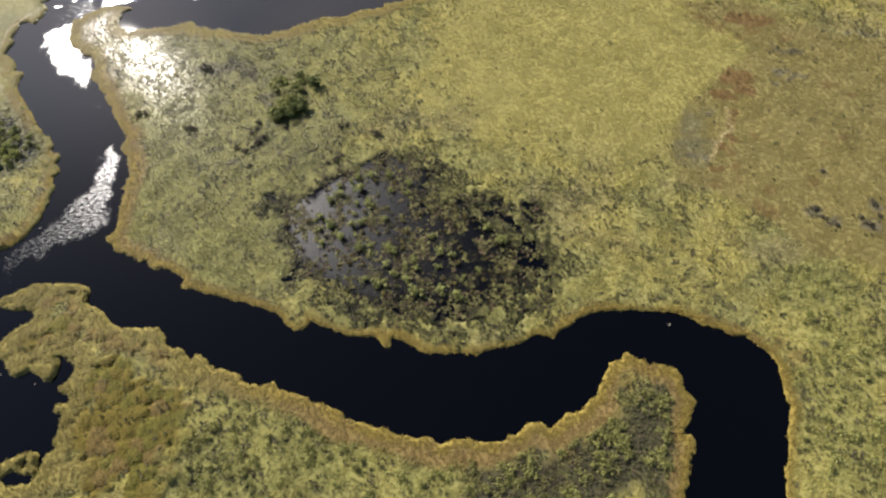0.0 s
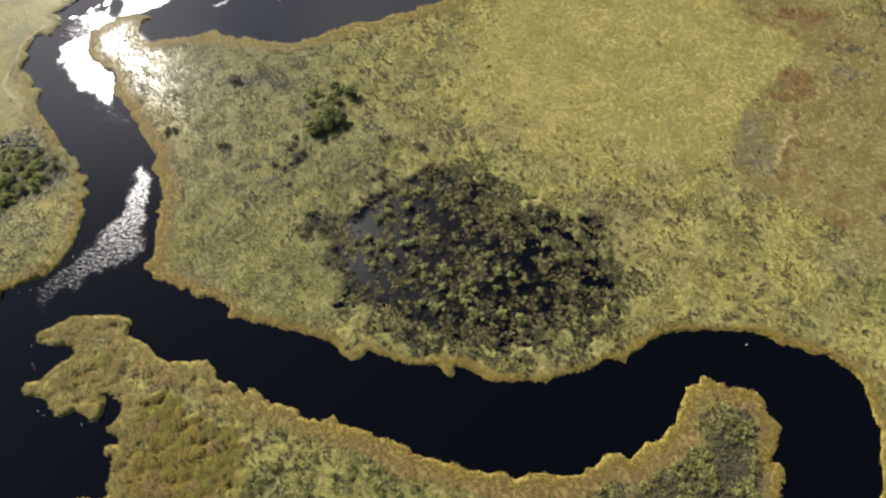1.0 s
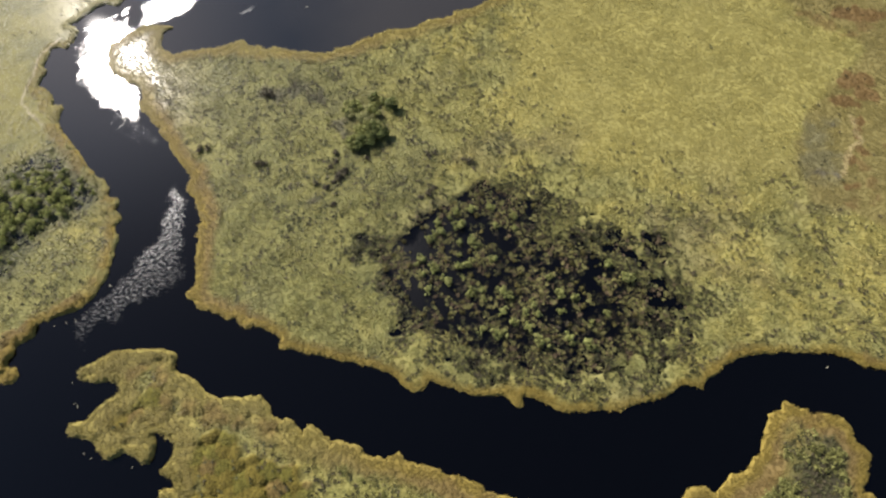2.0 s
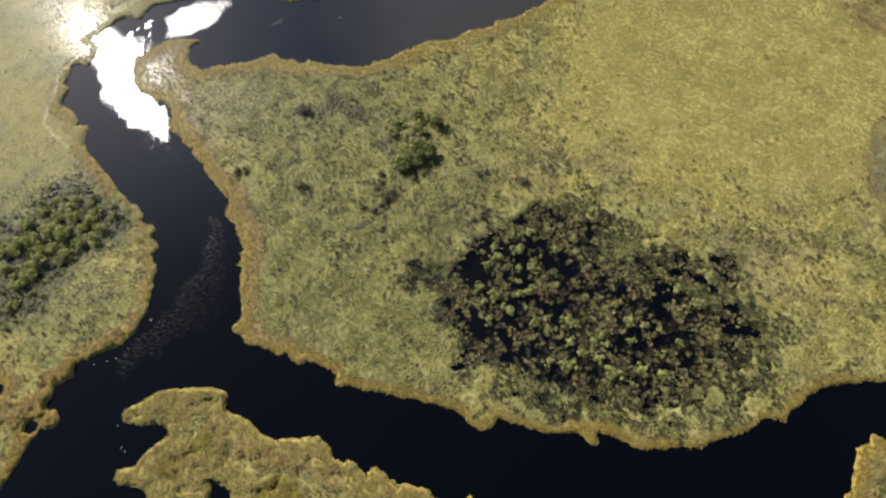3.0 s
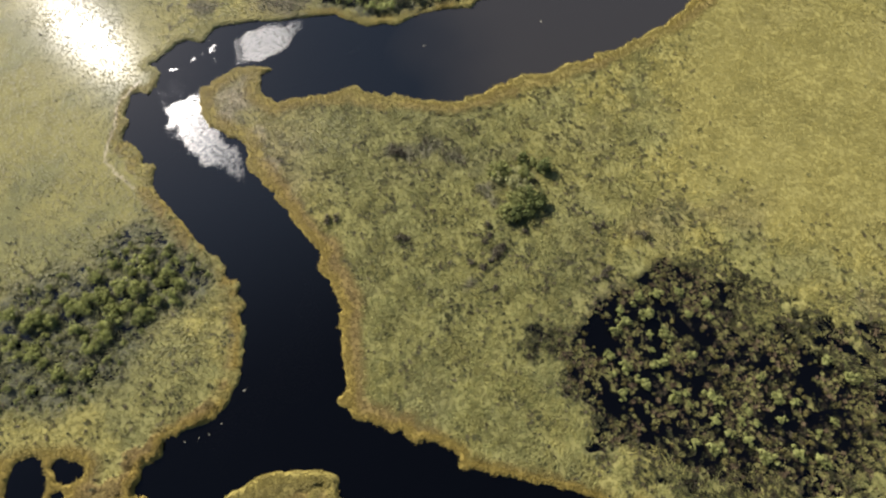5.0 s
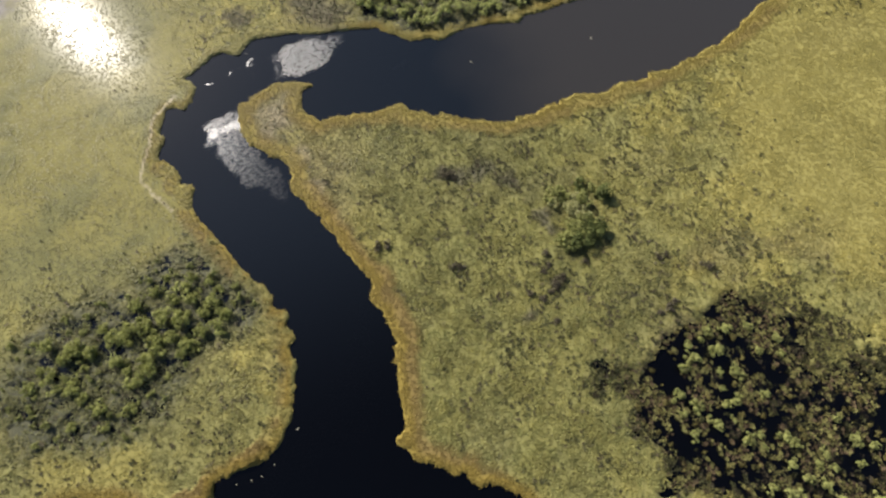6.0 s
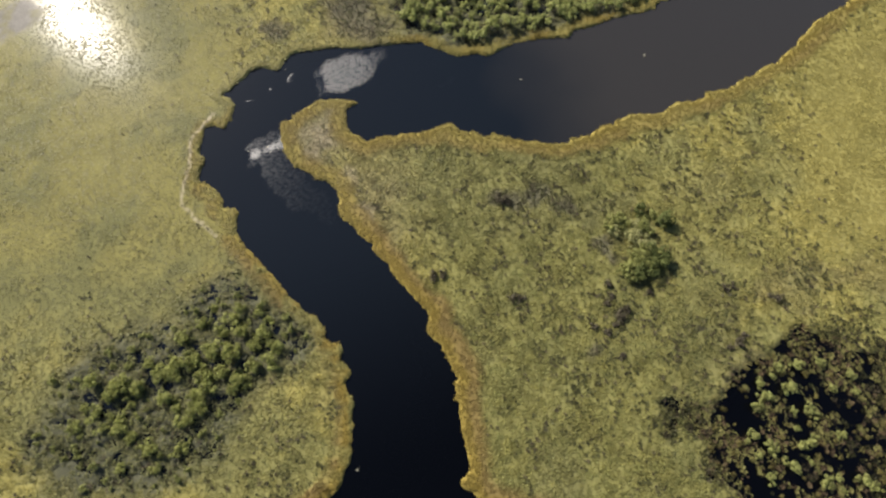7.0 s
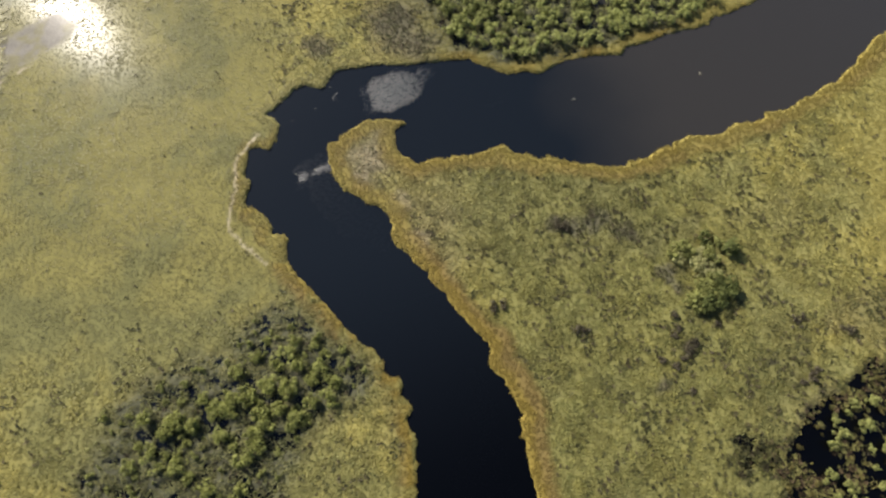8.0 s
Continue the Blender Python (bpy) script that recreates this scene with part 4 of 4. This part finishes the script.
verge = tufts("verge_grass", px, py, sampled(HEIGHT, px, py), 1.5 * size, size * 0.22, 7, sampled(TONE, px, py) * rng.uniform(0.80, 1.15, (len(px), 1)), GRASS, 142, 0.20, 0.5)
tagged(verge, "olive tussock grass farther out on the marsh", "grass", kind="stuff")

px, py, rng = strewn(0.55, 131)
bank, pooled, fringe, sparse, lagoon = (sampled(f, px, py) for f in (BANK, POOLED, FRINGE, SPARSE, LAGOON))
rim = smooth(-7.0, -0.5, sampled(POOL_EDGE, px, py))
chance = smooth(0.50, 0.72, rough(px, py, 3.6, 45, 3) + 0.12 * (sparse - 0.5) - 0.05 * smooth(-28, -42, px) * smooth(86, 96, py) + 0.12 * rim) * np.clip(0.22 + 0.6 * sparse, 0, 1) + 0.4 * sampled(MUDDY, px, py) + 0.9 * sampled(BRUSHY, px, py) * smooth(0.46, 0.56, rough(px, py, 1.5, 52, 2)) + 0.85 * smooth(0.63, 0.69, rough(px, py, 1.7, 49, 2) + 0.22 * (rough(px, py, 15, 50, 2) - 0.5)) + 1.4 * sampled(HALO, px, py) * smooth(0.53, 0.57, rough(px, py, 1.9, 47, 2) + 0.1 * (rough(px, py, 9, 54, 2) - 0.5))
keep = (bank > 0.8) & (fringe < 0.5) & (lagoon < 0.3) & (rng.uniform(0, 1, len(px)) < (chance + 0.012 * (px > -95)) * (1 - 0.8 * pooled) * (1 - 0.985 * sampled(STRAW, px, py)) * (1 - 0.85 * sampled(EASTERN, px, py)) * (1 - 0.3 * smooth(48, 60, px)) * (1 - 0.98 * sampled(WEST, px, py)) * (1 - 0.8 * sampled(MOSSY, px, py)))
px, py = px[keep], py[keep]
tone = np.where(rng.uniform(0, 1, (len(px), 1)) < 0.35, (0.118, 0.100, 0.062), (0.110, 0.112, 0.050)) * rng.uniform(0.35, 1.15, (len(px), 1)) * (1 - 0.5 * sampled(HALO, px, py))[:, None]
size = rng.uniform(0.18, 0.42, len(px)) * (1 + 0.5 * sampled(HALO, px, py))
dark = tufts("dark_sedge", px, py, sampled(HEIGHT, px, py), size, size * 0.7 + 0.1, 7, tone, GRASS, 132, 0.13, 0.4)
tagged(dark, "dark sedge clumps scattered through the marsh grass", "sedge", kind="stuff")

px, py, rng = strewn(0.50, 111)
bank, fringe = sampled(BANK, px, py), sampled(FRINGE, px, py)
keep = (bank > 0.10) & (fringe > 0.4) & ((bank < 1.6) | (rng.uniform(0, 1, len(px)) < 0.7)) & (sampled(DRIFT, px, py) < 0.4)
px, py, bank = px[keep], py[keep], bank[keep]
# Blades darken towards the water, offsetting in colour the light the rim catches.
tone = sampled(TONE, px, py) * rng.uniform(0.9, 1.15, (len(px), 1)) * (1.0 - 0.10 * np.exp(-bank[:, None]))
size = 0.36 * rng.uniform(0.7, 1.3, len(px))
reeds = tufts("reed_fringe", px, py, sampled(HEIGHT, px, py), size, size * 0.36 + 0.04, 9, tone, REED, 112, 0.085, 0.3)
tagged(reeds, "ochre reeds fringing the river banks", "reeds", kind="stuff")

px, py, rng = strewn(0.42, 151)
mossy = sampled(MOSSY, px, py)
keep = (sampled(BANK, px, py) > 0.3) & (rng.uniform(0, 1, len(px)) < 1.2 * mossy - 0.2)
px, py = px[keep], py[keep]
size = rng.uniform(0.16, 0.30, len(px))
tone = sampled(TONE, px, py) * rng.uniform(0.75, 1.2, (len(px), 1))
moss = tufts("moss_carpet", px, py, sampled(HEIGHT, px, py), size, size * 0.30, 7, tone, REED, 152, 0.12, 0.15)
tagged(moss, "olive-brown moss and sedge cushions on floating mats", "moss", kind="stuff")

px, py, rng = strewn(0.46, 121, -48.0, 40.0, 8.0, 90.0)
pooled, bank = sampled(POOLED, px, py), sampled(BANK, px, py)
tufted, depth = sampled(TUFTED, px, py), sampled(DEPTH, px, py)
keep = ((pooled > 0.3) | (rng.uniform(0, 1, len(px)) < 0.75 * tufted)) & (bank > 1.0) & (rough(px, py, 4.5, 43, 2) + 1.0 * (rough(px, py, 1.5, 48, 2) - 0.5) + 0.08 * rng.uniform(-1, 1, len(px)) > 0.50 + 0.12 * depth - 0.05 * smooth(-14, 0, px))
px, py = px[keep], py[keep]
tone = np.where(rng.uniform(0, 1, (len(px), 1)) < 0.35, (0.130, 0.096, 0.056), (0.200, 0.190, 0.070)) * rng.uniform(0.35, 1.3, (len(px), 1)) * (1 + 0.15 * smooth(-14, 0, px))[:, None]
size = 0.13 + 0.36 * rng.uniform(0, 1, len(px)) ** 1.8
sedge = tufts("sedge_tussocks", px, py, np.maximum(sampled(HEIGHT, px, py), -0.05), size, size * 0.9, 14, tone, GRASS, 122, 0.09, 0.2)
tagged(sedge, "olive sedge tussocks standing in the dark pool", "sedge", kind="stuff")


# ---- shrubs ----
def part(name, me, parent, label=""):
    ob = new(name, me)
    ob.parent = parent
    return tagged(ob, label)


def crown_mesh(seed, wide, high, lumps, leaves, tint):
    """Many small leaves on a few rounded lumps that lean together into an uneven cushion."""
    rng = np.random.default_rng(seed)
    lumps = 2 * lumps + 2
    mid = np.c_[rng.normal(0, 0.21, (lumps, 2)) * (wide * rng.uniform(0.8, 1.2, 2)), rng.uniform(0.35, 0.74, lumps) * high]
    rad = rng.uniform(0.10, 0.25, lumps) * wide
    which = rng.integers(0, lumps, leaves)
    d = rng.normal(0, 1, (leaves, 3))
    d[:, 2] = np.abs(d[:, 2]) - 0.25
    d /= np.linalg.norm(d, axis=1)[:, None]
    p = mid[which] + d * (rad[which] * rng.uniform(0.70, 1.18, leaves))[:, None] * (1, 1, 0.85)
    p[:, 2] = np.maximum(p[:, 2], 0.12)
    facing = d + (0, 0, 0.45) + rng.normal(0, 0.5, (leaves, 3))
    facing /= np.linalg.norm(facing, axis=1)[:, None]
    side = np.cross(facing, rng.normal(0, 1, (leaves, 3)))
    side /= np.linalg.norm(side, axis=1)[:, None]
    along = np.cross(facing, side)
    s = rng.uniform(0.08, 0.15, (leaves, 1)) * (0.6 + 0.16 * wide)
    V = np.stack([p - along * s * 1.3, p + side * s * 0.8 + facing * s * 0.2, p + along * s * 1.3, p - side * s * 0.8 + facing * s * 0.2], 1).reshape(-1, 3)
    F = np.arange(leaves * 4).reshape(-1, 4)
    C = np.repeat(np.array(tint) * rng.uniform(0.7, 1.3, (leaves, 1)) * (0.72 + 0.5 * lattice(which, which * 0, seed))[:, None], 4, 0)
    return mesh_from("crown", V, F, LEAF, C)


def stem_mesh(seed, wide, high, count):
    """Slim forked stems, tapering from the root."""
    rng = np.random.default_rng(seed)
    bm = bmesh.new()
    for _ in range(count):
        a = rng.uniform(0, 6.28)
        lean = Vector((math.cos(a), math.sin(a), 0)) * wide * rng.uniform(0.12, 0.34)
        tip = lean + Vector((0, 0, high * rng.uniform(0.55, 0.8)))
        m = look((0, 0, -0.25), tip)
        m = Matrix.Translation(tip * 0.5 - Vector((0, 0, 0.125))) @ m.to_3x3().to_4x4()
        bmesh.ops.create_cone(bm, cap_ends=True, segments=6, radius1=0.015 * wide, radius2=0.035 * wide, depth=tip.length + 0.2, matrix=m)
    me = bpy.data.meshes.new("stem")
    bm.to_mesh(me)
    bm.free()
    me.materials.append(BARK)
    return me


def shrub(seed, wide, high, lumps, leaves, tint, label, group):
    root = tagged(new("shrub"), label, "shrub", group)
    part("stem", stem_mesh(seed, wide, high, 5), root)
    part("crown", crown_mesh(seed + 50, wide, high, lumps, leaves, tint), root)
    return root


def grown(kinds, x, y, rng, low=0.75, high=1.25):
    """Sets one of the kinds at each place, turned and sized by chance; the first of each kind is the pattern itself."""
    for k, (a, b) in enumerate(zip(x, y)):
        z = float(sampled(HEIGHT, np.array([a]), np.array([b]))[0])
        at = pose(a, b, max(z, -0.1), 0, 0, rng.uniform(0, 360))
        s = rng.uniform(low, high)
        ob = kinds[k] if k < len(kinds) else copy_thing(kinds[rng.integers(0, len(kinds))], at)
        ob.matrix_basis = at @ Matrix.Diagonal((s, s, s * rng.uniform(0.85, 1.1), 1))


def undergrowth(name, kinds, x, y, rng, low, high, label, shades=(0.6, 1.1), hue=(1.0, 1.0, 1.0)):
    """The many low or hidden shrubs, joined into one mesh of leaves."""
    V, C = [], []
    for a, b in zip(x, y):
        me = [o for o in kinds[rng.integers(0, len(kinds))].children if o.name.startswith("crown")][0].data
        co, tint = np.empty(len(me.vertices) * 3, np.float32), np.empty(len(me.vertices) * 4, np.float32)
        me.vertices.foreach_get("co", co)
        me.attributes["albedo"].data.foreach_get("color", tint)
        s, t = rng.uniform(low, high), rng.uniform(0, 6.28)
        turn = np.array([[math.cos(t), -math.sin(t), 0], [math.sin(t), math.cos(t), 0], [0, 0, 1]])
        V.append((co.reshape(-1, 3) @ turn.T) * s + (a, b, max(float(sampled(HEIGHT, np.array([a]), np.array([b]))[0]), -0.05)))
        C.append(tint.reshape(-1, 4)[:, :3] * rng.uniform(*shades) * hue)
    V, C = np.concatenate(V), np.concatenate(C)
    return tagged(new(name, mesh_from(name, V, np.arange(len(V)).reshape(-1, 4), LEAF, C)), label, "shrubs", kind="stuff")


def scattered(poly, spacing, chance, seed, shrink=1.0):
    rng = np.random.default_rng(seed)
    poly = np.array(poly)
    x, y = np.meshgrid(np.arange(poly[:, 0].min(), poly[:, 0].max(), spacing), np.arange(poly[:, 1].min(), poly[:, 1].max(), spacing))
    x, y = x.ravel() + rng.uniform(-0.48, 0.48, x.size) * spacing, y.ravel() + rng.uniform(-0.48, 0.48, y.size) * spacing
    ok = inside(x, y, poly) & (sampled(BANK, x, y) > 1.8) & (rng.uniform(0, 1, x.size) < chance)
    return x[ok], y[ok], rng


# Rounded shrubs standing in the pool.
POOL_SHRUBS = [(-20.4, 62.9), (-20.4, 60.8), (-22.6, 59.6), (-24.6, 55.6), (-25.8, 55.2), (-25.0, 52.8), (-22.7, 53.3), (-17.0, 57.9), (-14.3, 57.5), (-17.4, 55.3), (-18.3, 52.8), (-16.3, 53.1), (-20.9, 50.3), (-24.6, 49.4), (-16.9, 47.0), (-14.7, 47.4), (-14.7, 45.6), (-9.3, 60.1), (-5.5, 61.3), (-5.7, 58.7), (-9.5, 64.1), (-15.8, 61.4), (-13.3, 64.4), (-16.4, 65.0), (-17.9, 63.8), (-0.8, 43.9), (1.3, 42.4), (-2.0, 47.1), (-6.2, 42.7), (-7.9, 41.8), (-5.7, 40.7), (-1.6, 40.4), (3.3, 37.3), (-11.8, 42.3), (-10.7, 40.2), (-8.2, 38.7), (-13.6, 38.6), (-16.2, 39.8), (-1.7, 35.3), (1.3, 33.9), (-6.5, 35.8), (9.3, 47.3), (-11.0, 53.0), (-17.7, 50.3), (-10.9, 46.4), (-10.0, 45.2), (6.5, 38.3), (11.8, 44.0)]
rng = np.random.default_rng(201)
kinds = [shrub(210 + k, 2.0 + 0.25 * k, 1.5 + 0.15 * k, 4 + k, 520, (0.262, 0.278, 0.095), "pale green rounded shrub standing in the dark pool", "shrubs in the pool") for k in range(4)]
grown(kinds, *np.array(POOL_SHRUBS).T, rng, 0.42, 1.05)
x, y, rng = scattered(POOL, 2.3, 0.62, 202)
free = np.array([min(math.hypot(a - c, b - d) for c, d in POOL_SHRUBS) > 1.6 for a, b in zip(x, y)])
undergrowth("pool_undergrowth", kinds, x[free], y[free], rng, 0.18, 0.48, "low brownish bushes between the shrubs of the pool", (0.45, 1.0), (0.80, 0.66, 0.70))

# The dense thicket west of the river.
kinds = [shrub(230 + k, 2.2 + 0.25 * k, 1.7 + 0.15 * k, 6 + k, 700, (0.250, 0.268, 0.082), "bushy green shrub of a thicket on dark wet ground", "shrubs of the west thicket") for k in range(4)]
WEST_SHRUBS = [(-111.6, 94.9, 0.7), (-108.5, 94.8, 0.7), (-104.8, 92.3, 1.1), (-100.6, 92.3, 0.7), (-98.9, 90.6, 0.7), (-113.9, 90.5, 1.1), (-110.4, 92.3, 1.1), (-107.3, 90.6, 1.1), (-104.0, 89.6, 1.1), (-100.3, 88.6, 1.1), (-98.0, 85.5, 1.1), (-99.1, 83.3, 1.1), (-101.7, 86.7, 1.1), (-105.6, 85.9, 1.4), (-108.7, 87.0, 1.4), (-112.1, 86.1, 1.4), (-114.8, 86.1, 1.1), (-110.2, 83.1, 1.4), (-107.5, 83.0, 1.1), (-105.0, 81.3, 1.1), (-103.5, 80.2, 0.7), (-102.1, 83.1, 1.1)]
OUTER_SHRUBS = [(-117.6, 85.1, 1.4), (-115.0, 84.0, 0.7), (-119.7, 87.1, 1.1), (-124.1, 84.6, 1.4), (-128.9, 86.1, 1.1), (-121.2, 83.2, 0.7), (-116.8, 80.8, 1.1), (-115.3, 78.9, 0.7), (-112.0, 80.3, 1.1), (-109.9, 80.9, 1.1), (-113.4, 76.6, 1.1), (-111.2, 78.1, 1.1), (-115.0, 76.4, 0.7), (-122.6, 80.9, 0.7), (-126.3, 82.7, 0.7), (-130.5, 82.0, 0.7), (-135.9, 87.8, 0.7), (-128.4, 80.6, 1.1), (-124.2, 79.3, 0.7), (-131.5, 79.3, 1.1), (-127.4, 77.9, 0.7), (-125.7, 83.4, 1.1), (-121.5, 83.5, 1.1), (-116.3, 85.2, 1.1), (-119.3, 73.3, 1.4), (-114.7, 72.3, 1.1), (-124.5, 77.6, 1.1), (-118.5, 70.1, 0.7), (-124.2, 71.3, 0.7), (-122.2, 76.0, 0.7)]
rng = np.random.default_rng(231)
for k, (a, b, s) in enumerate(WEST_SHRUBS + OUTER_SHRUBS):
    s *= 0.86
    at = pose(a, b, max(float(sampled(HEIGHT, np.array([a]), np.array([b]))[0]), -0.1), 0, 0, rng.uniform(0, 360)) @ Matrix.Diagonal((s, s, s * rng.uniform(0.85, 1.1), 1))
    ob = kinds[k] if k < len(kinds) else copy_thing(kinds[rng.integers(0, len(kinds))], at)
    ob.matrix_basis = at
low_kinds = [shrub(240 + k, 1.7 + 0.2 * k, 1.2 + 0.1 * k, 4 + k, 360, (0.225, 0.240, 0.080), "small green shrub between the clumps of the thicket", "small shrubs of the west thicket") for k in range(3)]
x, y, rng = scattered(WEST_THICKET, 2.1, 0.55, 233)
grown(low_kinds, x, y, rng, 0.35, 0.85)
brush_kinds = [shrub(246 + k, 1.3 + 0.2 * k, 0.7 + 0.1 * k, 4, 70, (0.215, 0.218, 0.092), "low olive bush on the wet ground of the thicket", "low bushes of the west thicket") for k in range(3)]
x, y, rng = scattered(WEST_THICKET, 4.0, 0.5, 234)
grown(brush_kinds, x[:9], y[:9], rng, 0.6, 0.8)
x, y, rng = strewn(0.80, 235, -150.0, -84.0, 58.0, 108.0)
brushy = rng.uniform(0, 1, len(x)) < 0.85 * sampled(THICK, x, y) * smooth(0.36, 0.56, rough(x, y, 2.2, 69, 2))
undergrowth("thicket_brush", brush_kinds, x[brushy], y[brushy], rng, 0.25, 0.65, "low olive brush on the wet ground of the thicket", (0.85, 1.4))

# The thicket on the far bank.
kinds = [shrub(250 + k, 2.1 + 0.3 * k, 1.8 + 0.2 * k, 4 + k, 460, (0.325, 0.350, 0.122), "dense green shrub on the far river bank", "shrubs of the far thicket") for k in range(4)]
x, y, rng = scattered(NORTH_THICKET, 2.1, 0.80, 251)
shore = sampled(BANK, x, y)
grove_side = (shore > 3.2) & (x > -61 - 0.25 * (y - 145) + rng.uniform(-2, 2, len(x)))
x, y, shore = x[grove_side], y[grove_side], shore[grove_side]
front = shore < 9.5
grown(kinds, x[front], y[front], rng, 0.7, 1.25)
undergrowth("far_undergrowth", kinds, x[~front], y[~front], rng, 0.7, 1.25, "dense green bushes behind the far river bank")

# Low bushes of the point and of the near bank.
rng = np.random.default_rng(261)
spots = np.array([(cx + r * q * math.cos(a), cy + r * q * math.sin(a), big) for zone, count, big in ((BRUSH, 1.9, 1.0), (SCRUB, 0.55, 0.8)) for cx, cy, r in zone for q, a in zip(np.sqrt(rng.uniform(0, 1, int(count * r * r))), rng.uniform(0, 6.28, int(count * r * r)))])
clear = (sampled(BANK, spots[:, 0], spots[:, 1]) > 1.4) & (sampled(FRINGE, spots[:, 0], spots[:, 1]) < 0.6) & overlooked(spots[:, 0], spots[:, 1]) & (rough(spots[:, 0], spots[:, 1], 3.0, 53, 2) > 0.47)
low = [shrub(262 + k, 1.5 + 0.2 * k, 0.9 + 0.1 * k, 3 + k, 130, (0.250, 0.252, 0.084), "low yellow-green bush on the river point", "bushes of the point") for k in range(3)]
sx, sy = spots[clear, 0], spots[clear, 1]
lead = np.arange(len(sx)) % 12 == 0
grown(low, sx[lead][:60], sy[lead][:60], rng, 0.6, 1.1)
undergrowth("point_undergrowth", low, sx[~lead], sy[~lead], rng, 0.5, 1.0, "low yellow-green brush of the river point")

# The small grove on the meadow.
GROVE = [(-35.9, 86.0, 2.1, 0), (-34.3, 86.8, 2.4, 0), (-32.7, 87.6, 2.6, 0), (-30.9, 87.9, 2.9, 0), (-28.9, 87.7, 2.9, 1), (-31.1, 85.9, 2.9, 1), (-33.2, 85.2, 2.6, 1), (-35.3, 84.9, 1.8, 0), (-28.1, 86.5, 2.4, 1), (-31.6, 91.1, 2.9, 2), (-31.9, 92.4, 2.1, 2), (-30.7, 90.1, 2.4, 2), (-33.7, 95.3, 2.4, 0), (-35.5, 94.8, 1.7, 0), (-35.2, 93.5, 1.9, 2), (-29.0, 96.8, 2.1, 1), (-29.5, 93.4, 2.4, 0), (-25.5, 94.1, 2.9, 1), (-26.9, 95.2, 1.8, 0), (-24.7, 93.0, 1.4, 1), (-30.8, 94.3, 1.9, 2)]
GROVE_LOOKS = [("green", (0.225, 0.238, 0.078)), ("dark green", (0.120, 0.140, 0.046)), ("pale green", (0.310, 0.310, 0.135))]
for k, (a, b, wide, look_of) in enumerate(GROVE):
    shade_name, deep = GROVE_LOOKS[look_of]
    one = shrub(270 + k, 1.22 * wide, (0.75 if look_of == 2 else 0.95) * wide, 8 if wide > 2.3 else 6, 1150 if wide > 2.3 else 750, deep, shade_name + " bush of a small meadow grove", "bushes of the grove")
    one.matrix_basis = pose(a, b, float(sampled(HEIGHT, np.array([a]), np.array([b]))[0]), 0, 0, 40 * k)

# Low brown bushes dotted about the meadow.
DOTTED = [(-38.8, 78.4, 2.0), (-37.6, 79.1, 1.8), (-40.4, 81.1, 1.6), (-39.3, 82.2, 1.2), (-41.8, 76.0, 1.4), (-44.0, 77.5, 1.4), (-40.2, 77.1, 1.0), (-32.5, 81.6, 1.4), (-39.1, 84.4, 1.4), (-19.5, 79.2, 1.6), (-17.9, 79.5, 1.2), (-21.0, 69.8, 1.8), (-19.5, 71.0, 1.4), (-22.8, 69.3, 1.1), (-40.8, 71.8, 1.0), (-56.0, 85.4, 2.2), (-54.9, 85.4, 1.4), (-53.5, 104.8, 2.4), (-52.5, 104.1, 1.6), (-67.6, 92.4, 1.6), (-69.2, 92.4, 2.0), (-11.3, 75.8, 1.8), (-12.3, 76.3, 1.2), (74.7, 40.8, 1.1), (75.4, 38.8, 0.9), (77.1, 36.7, 1.0), (86.3, 40.1, 1.1), (83.0, 35.7, 1.3), (85.8, 37.1, 1.0), (80.0, 49.0, 0.9), (82.4, 37.6, 0.9)]
for k, (a, b, wide) in enumerate(DOTTED):
    one = shrub(310 + k, 1.1 * wide, 0.45 * wide, 5, 260, (0.098, 0.086, 0.058), "low dark brown-green bush on the meadow", "low bushes of the meadow")
    one.matrix_basis = pose(a, b, float(sampled(HEIGHT, np.array([a]), np.array([b]))[0]), 0, 0, 40 * k)


# Scraps of pale weed adrift on the river.
def weed_scrap(seed):
    rng = np.random.default_rng(seed)
    n = 14
    c = rng.normal(0, 0.22, (n, 2)) * (1.5, 0.8)
    a = rng.uniform(0, 6.28, (n, 1)) + np.array([[0, 1.3, 3.14, 4.4]])
    r = rng.uniform(0.08, 0.2, (n, 1)) * np.array([[1.6, 0.7, 1.6, 0.7]])
    V = np.stack([c[:, :1] + r * np.cos(a), c[:, 1:] + r * np.sin(a), 0.03 + rng.uniform(0, 0.06, (n, 4))], -1).reshape(-1, 3)
    return mesh_from("weed_scrap", V, np.arange(4 * n).reshape(-1, 4), REED, np.repeat(np.array([(0.42, 0.40, 0.30)]) * rng.uniform(0.7, 1.2, (n, 1)), 4, 0))


for k, (a, b) in enumerate([(39.2, 22.1), (-42.5, 131.7), (-14.8, 131.9), (-42.2, 131.5), (-87.2, 63.5), (-14.7, 132.1), (-100.5, 126.4), (-96.8, 126.7), (-96.1, 125.4), (-94.5, 125.6), (-91.3, 145.7), (-97.6, 57.2), (-95.2, 57.3), (-93.5, 57.5), (-91.4, 58.8), (-91.6, 41.3), (-91.0, 40.6), (-92.5, 45.2), (-88.8, 32.2), (-87.5, 31.2), (-80.1, 28.4)]):
    ob = tagged(new("weed_scrap", weed_scrap(300 + k)), "pale scrap of floating weed on dark water", "floating weed", "weed adrift")
    ob.matrix_basis = pose(a, b, 0.0, 0, 0, 50 * k) @ Matrix.Scale(0.5 if k == 0 else 0.38 if k < 6 else 0.24, 4)
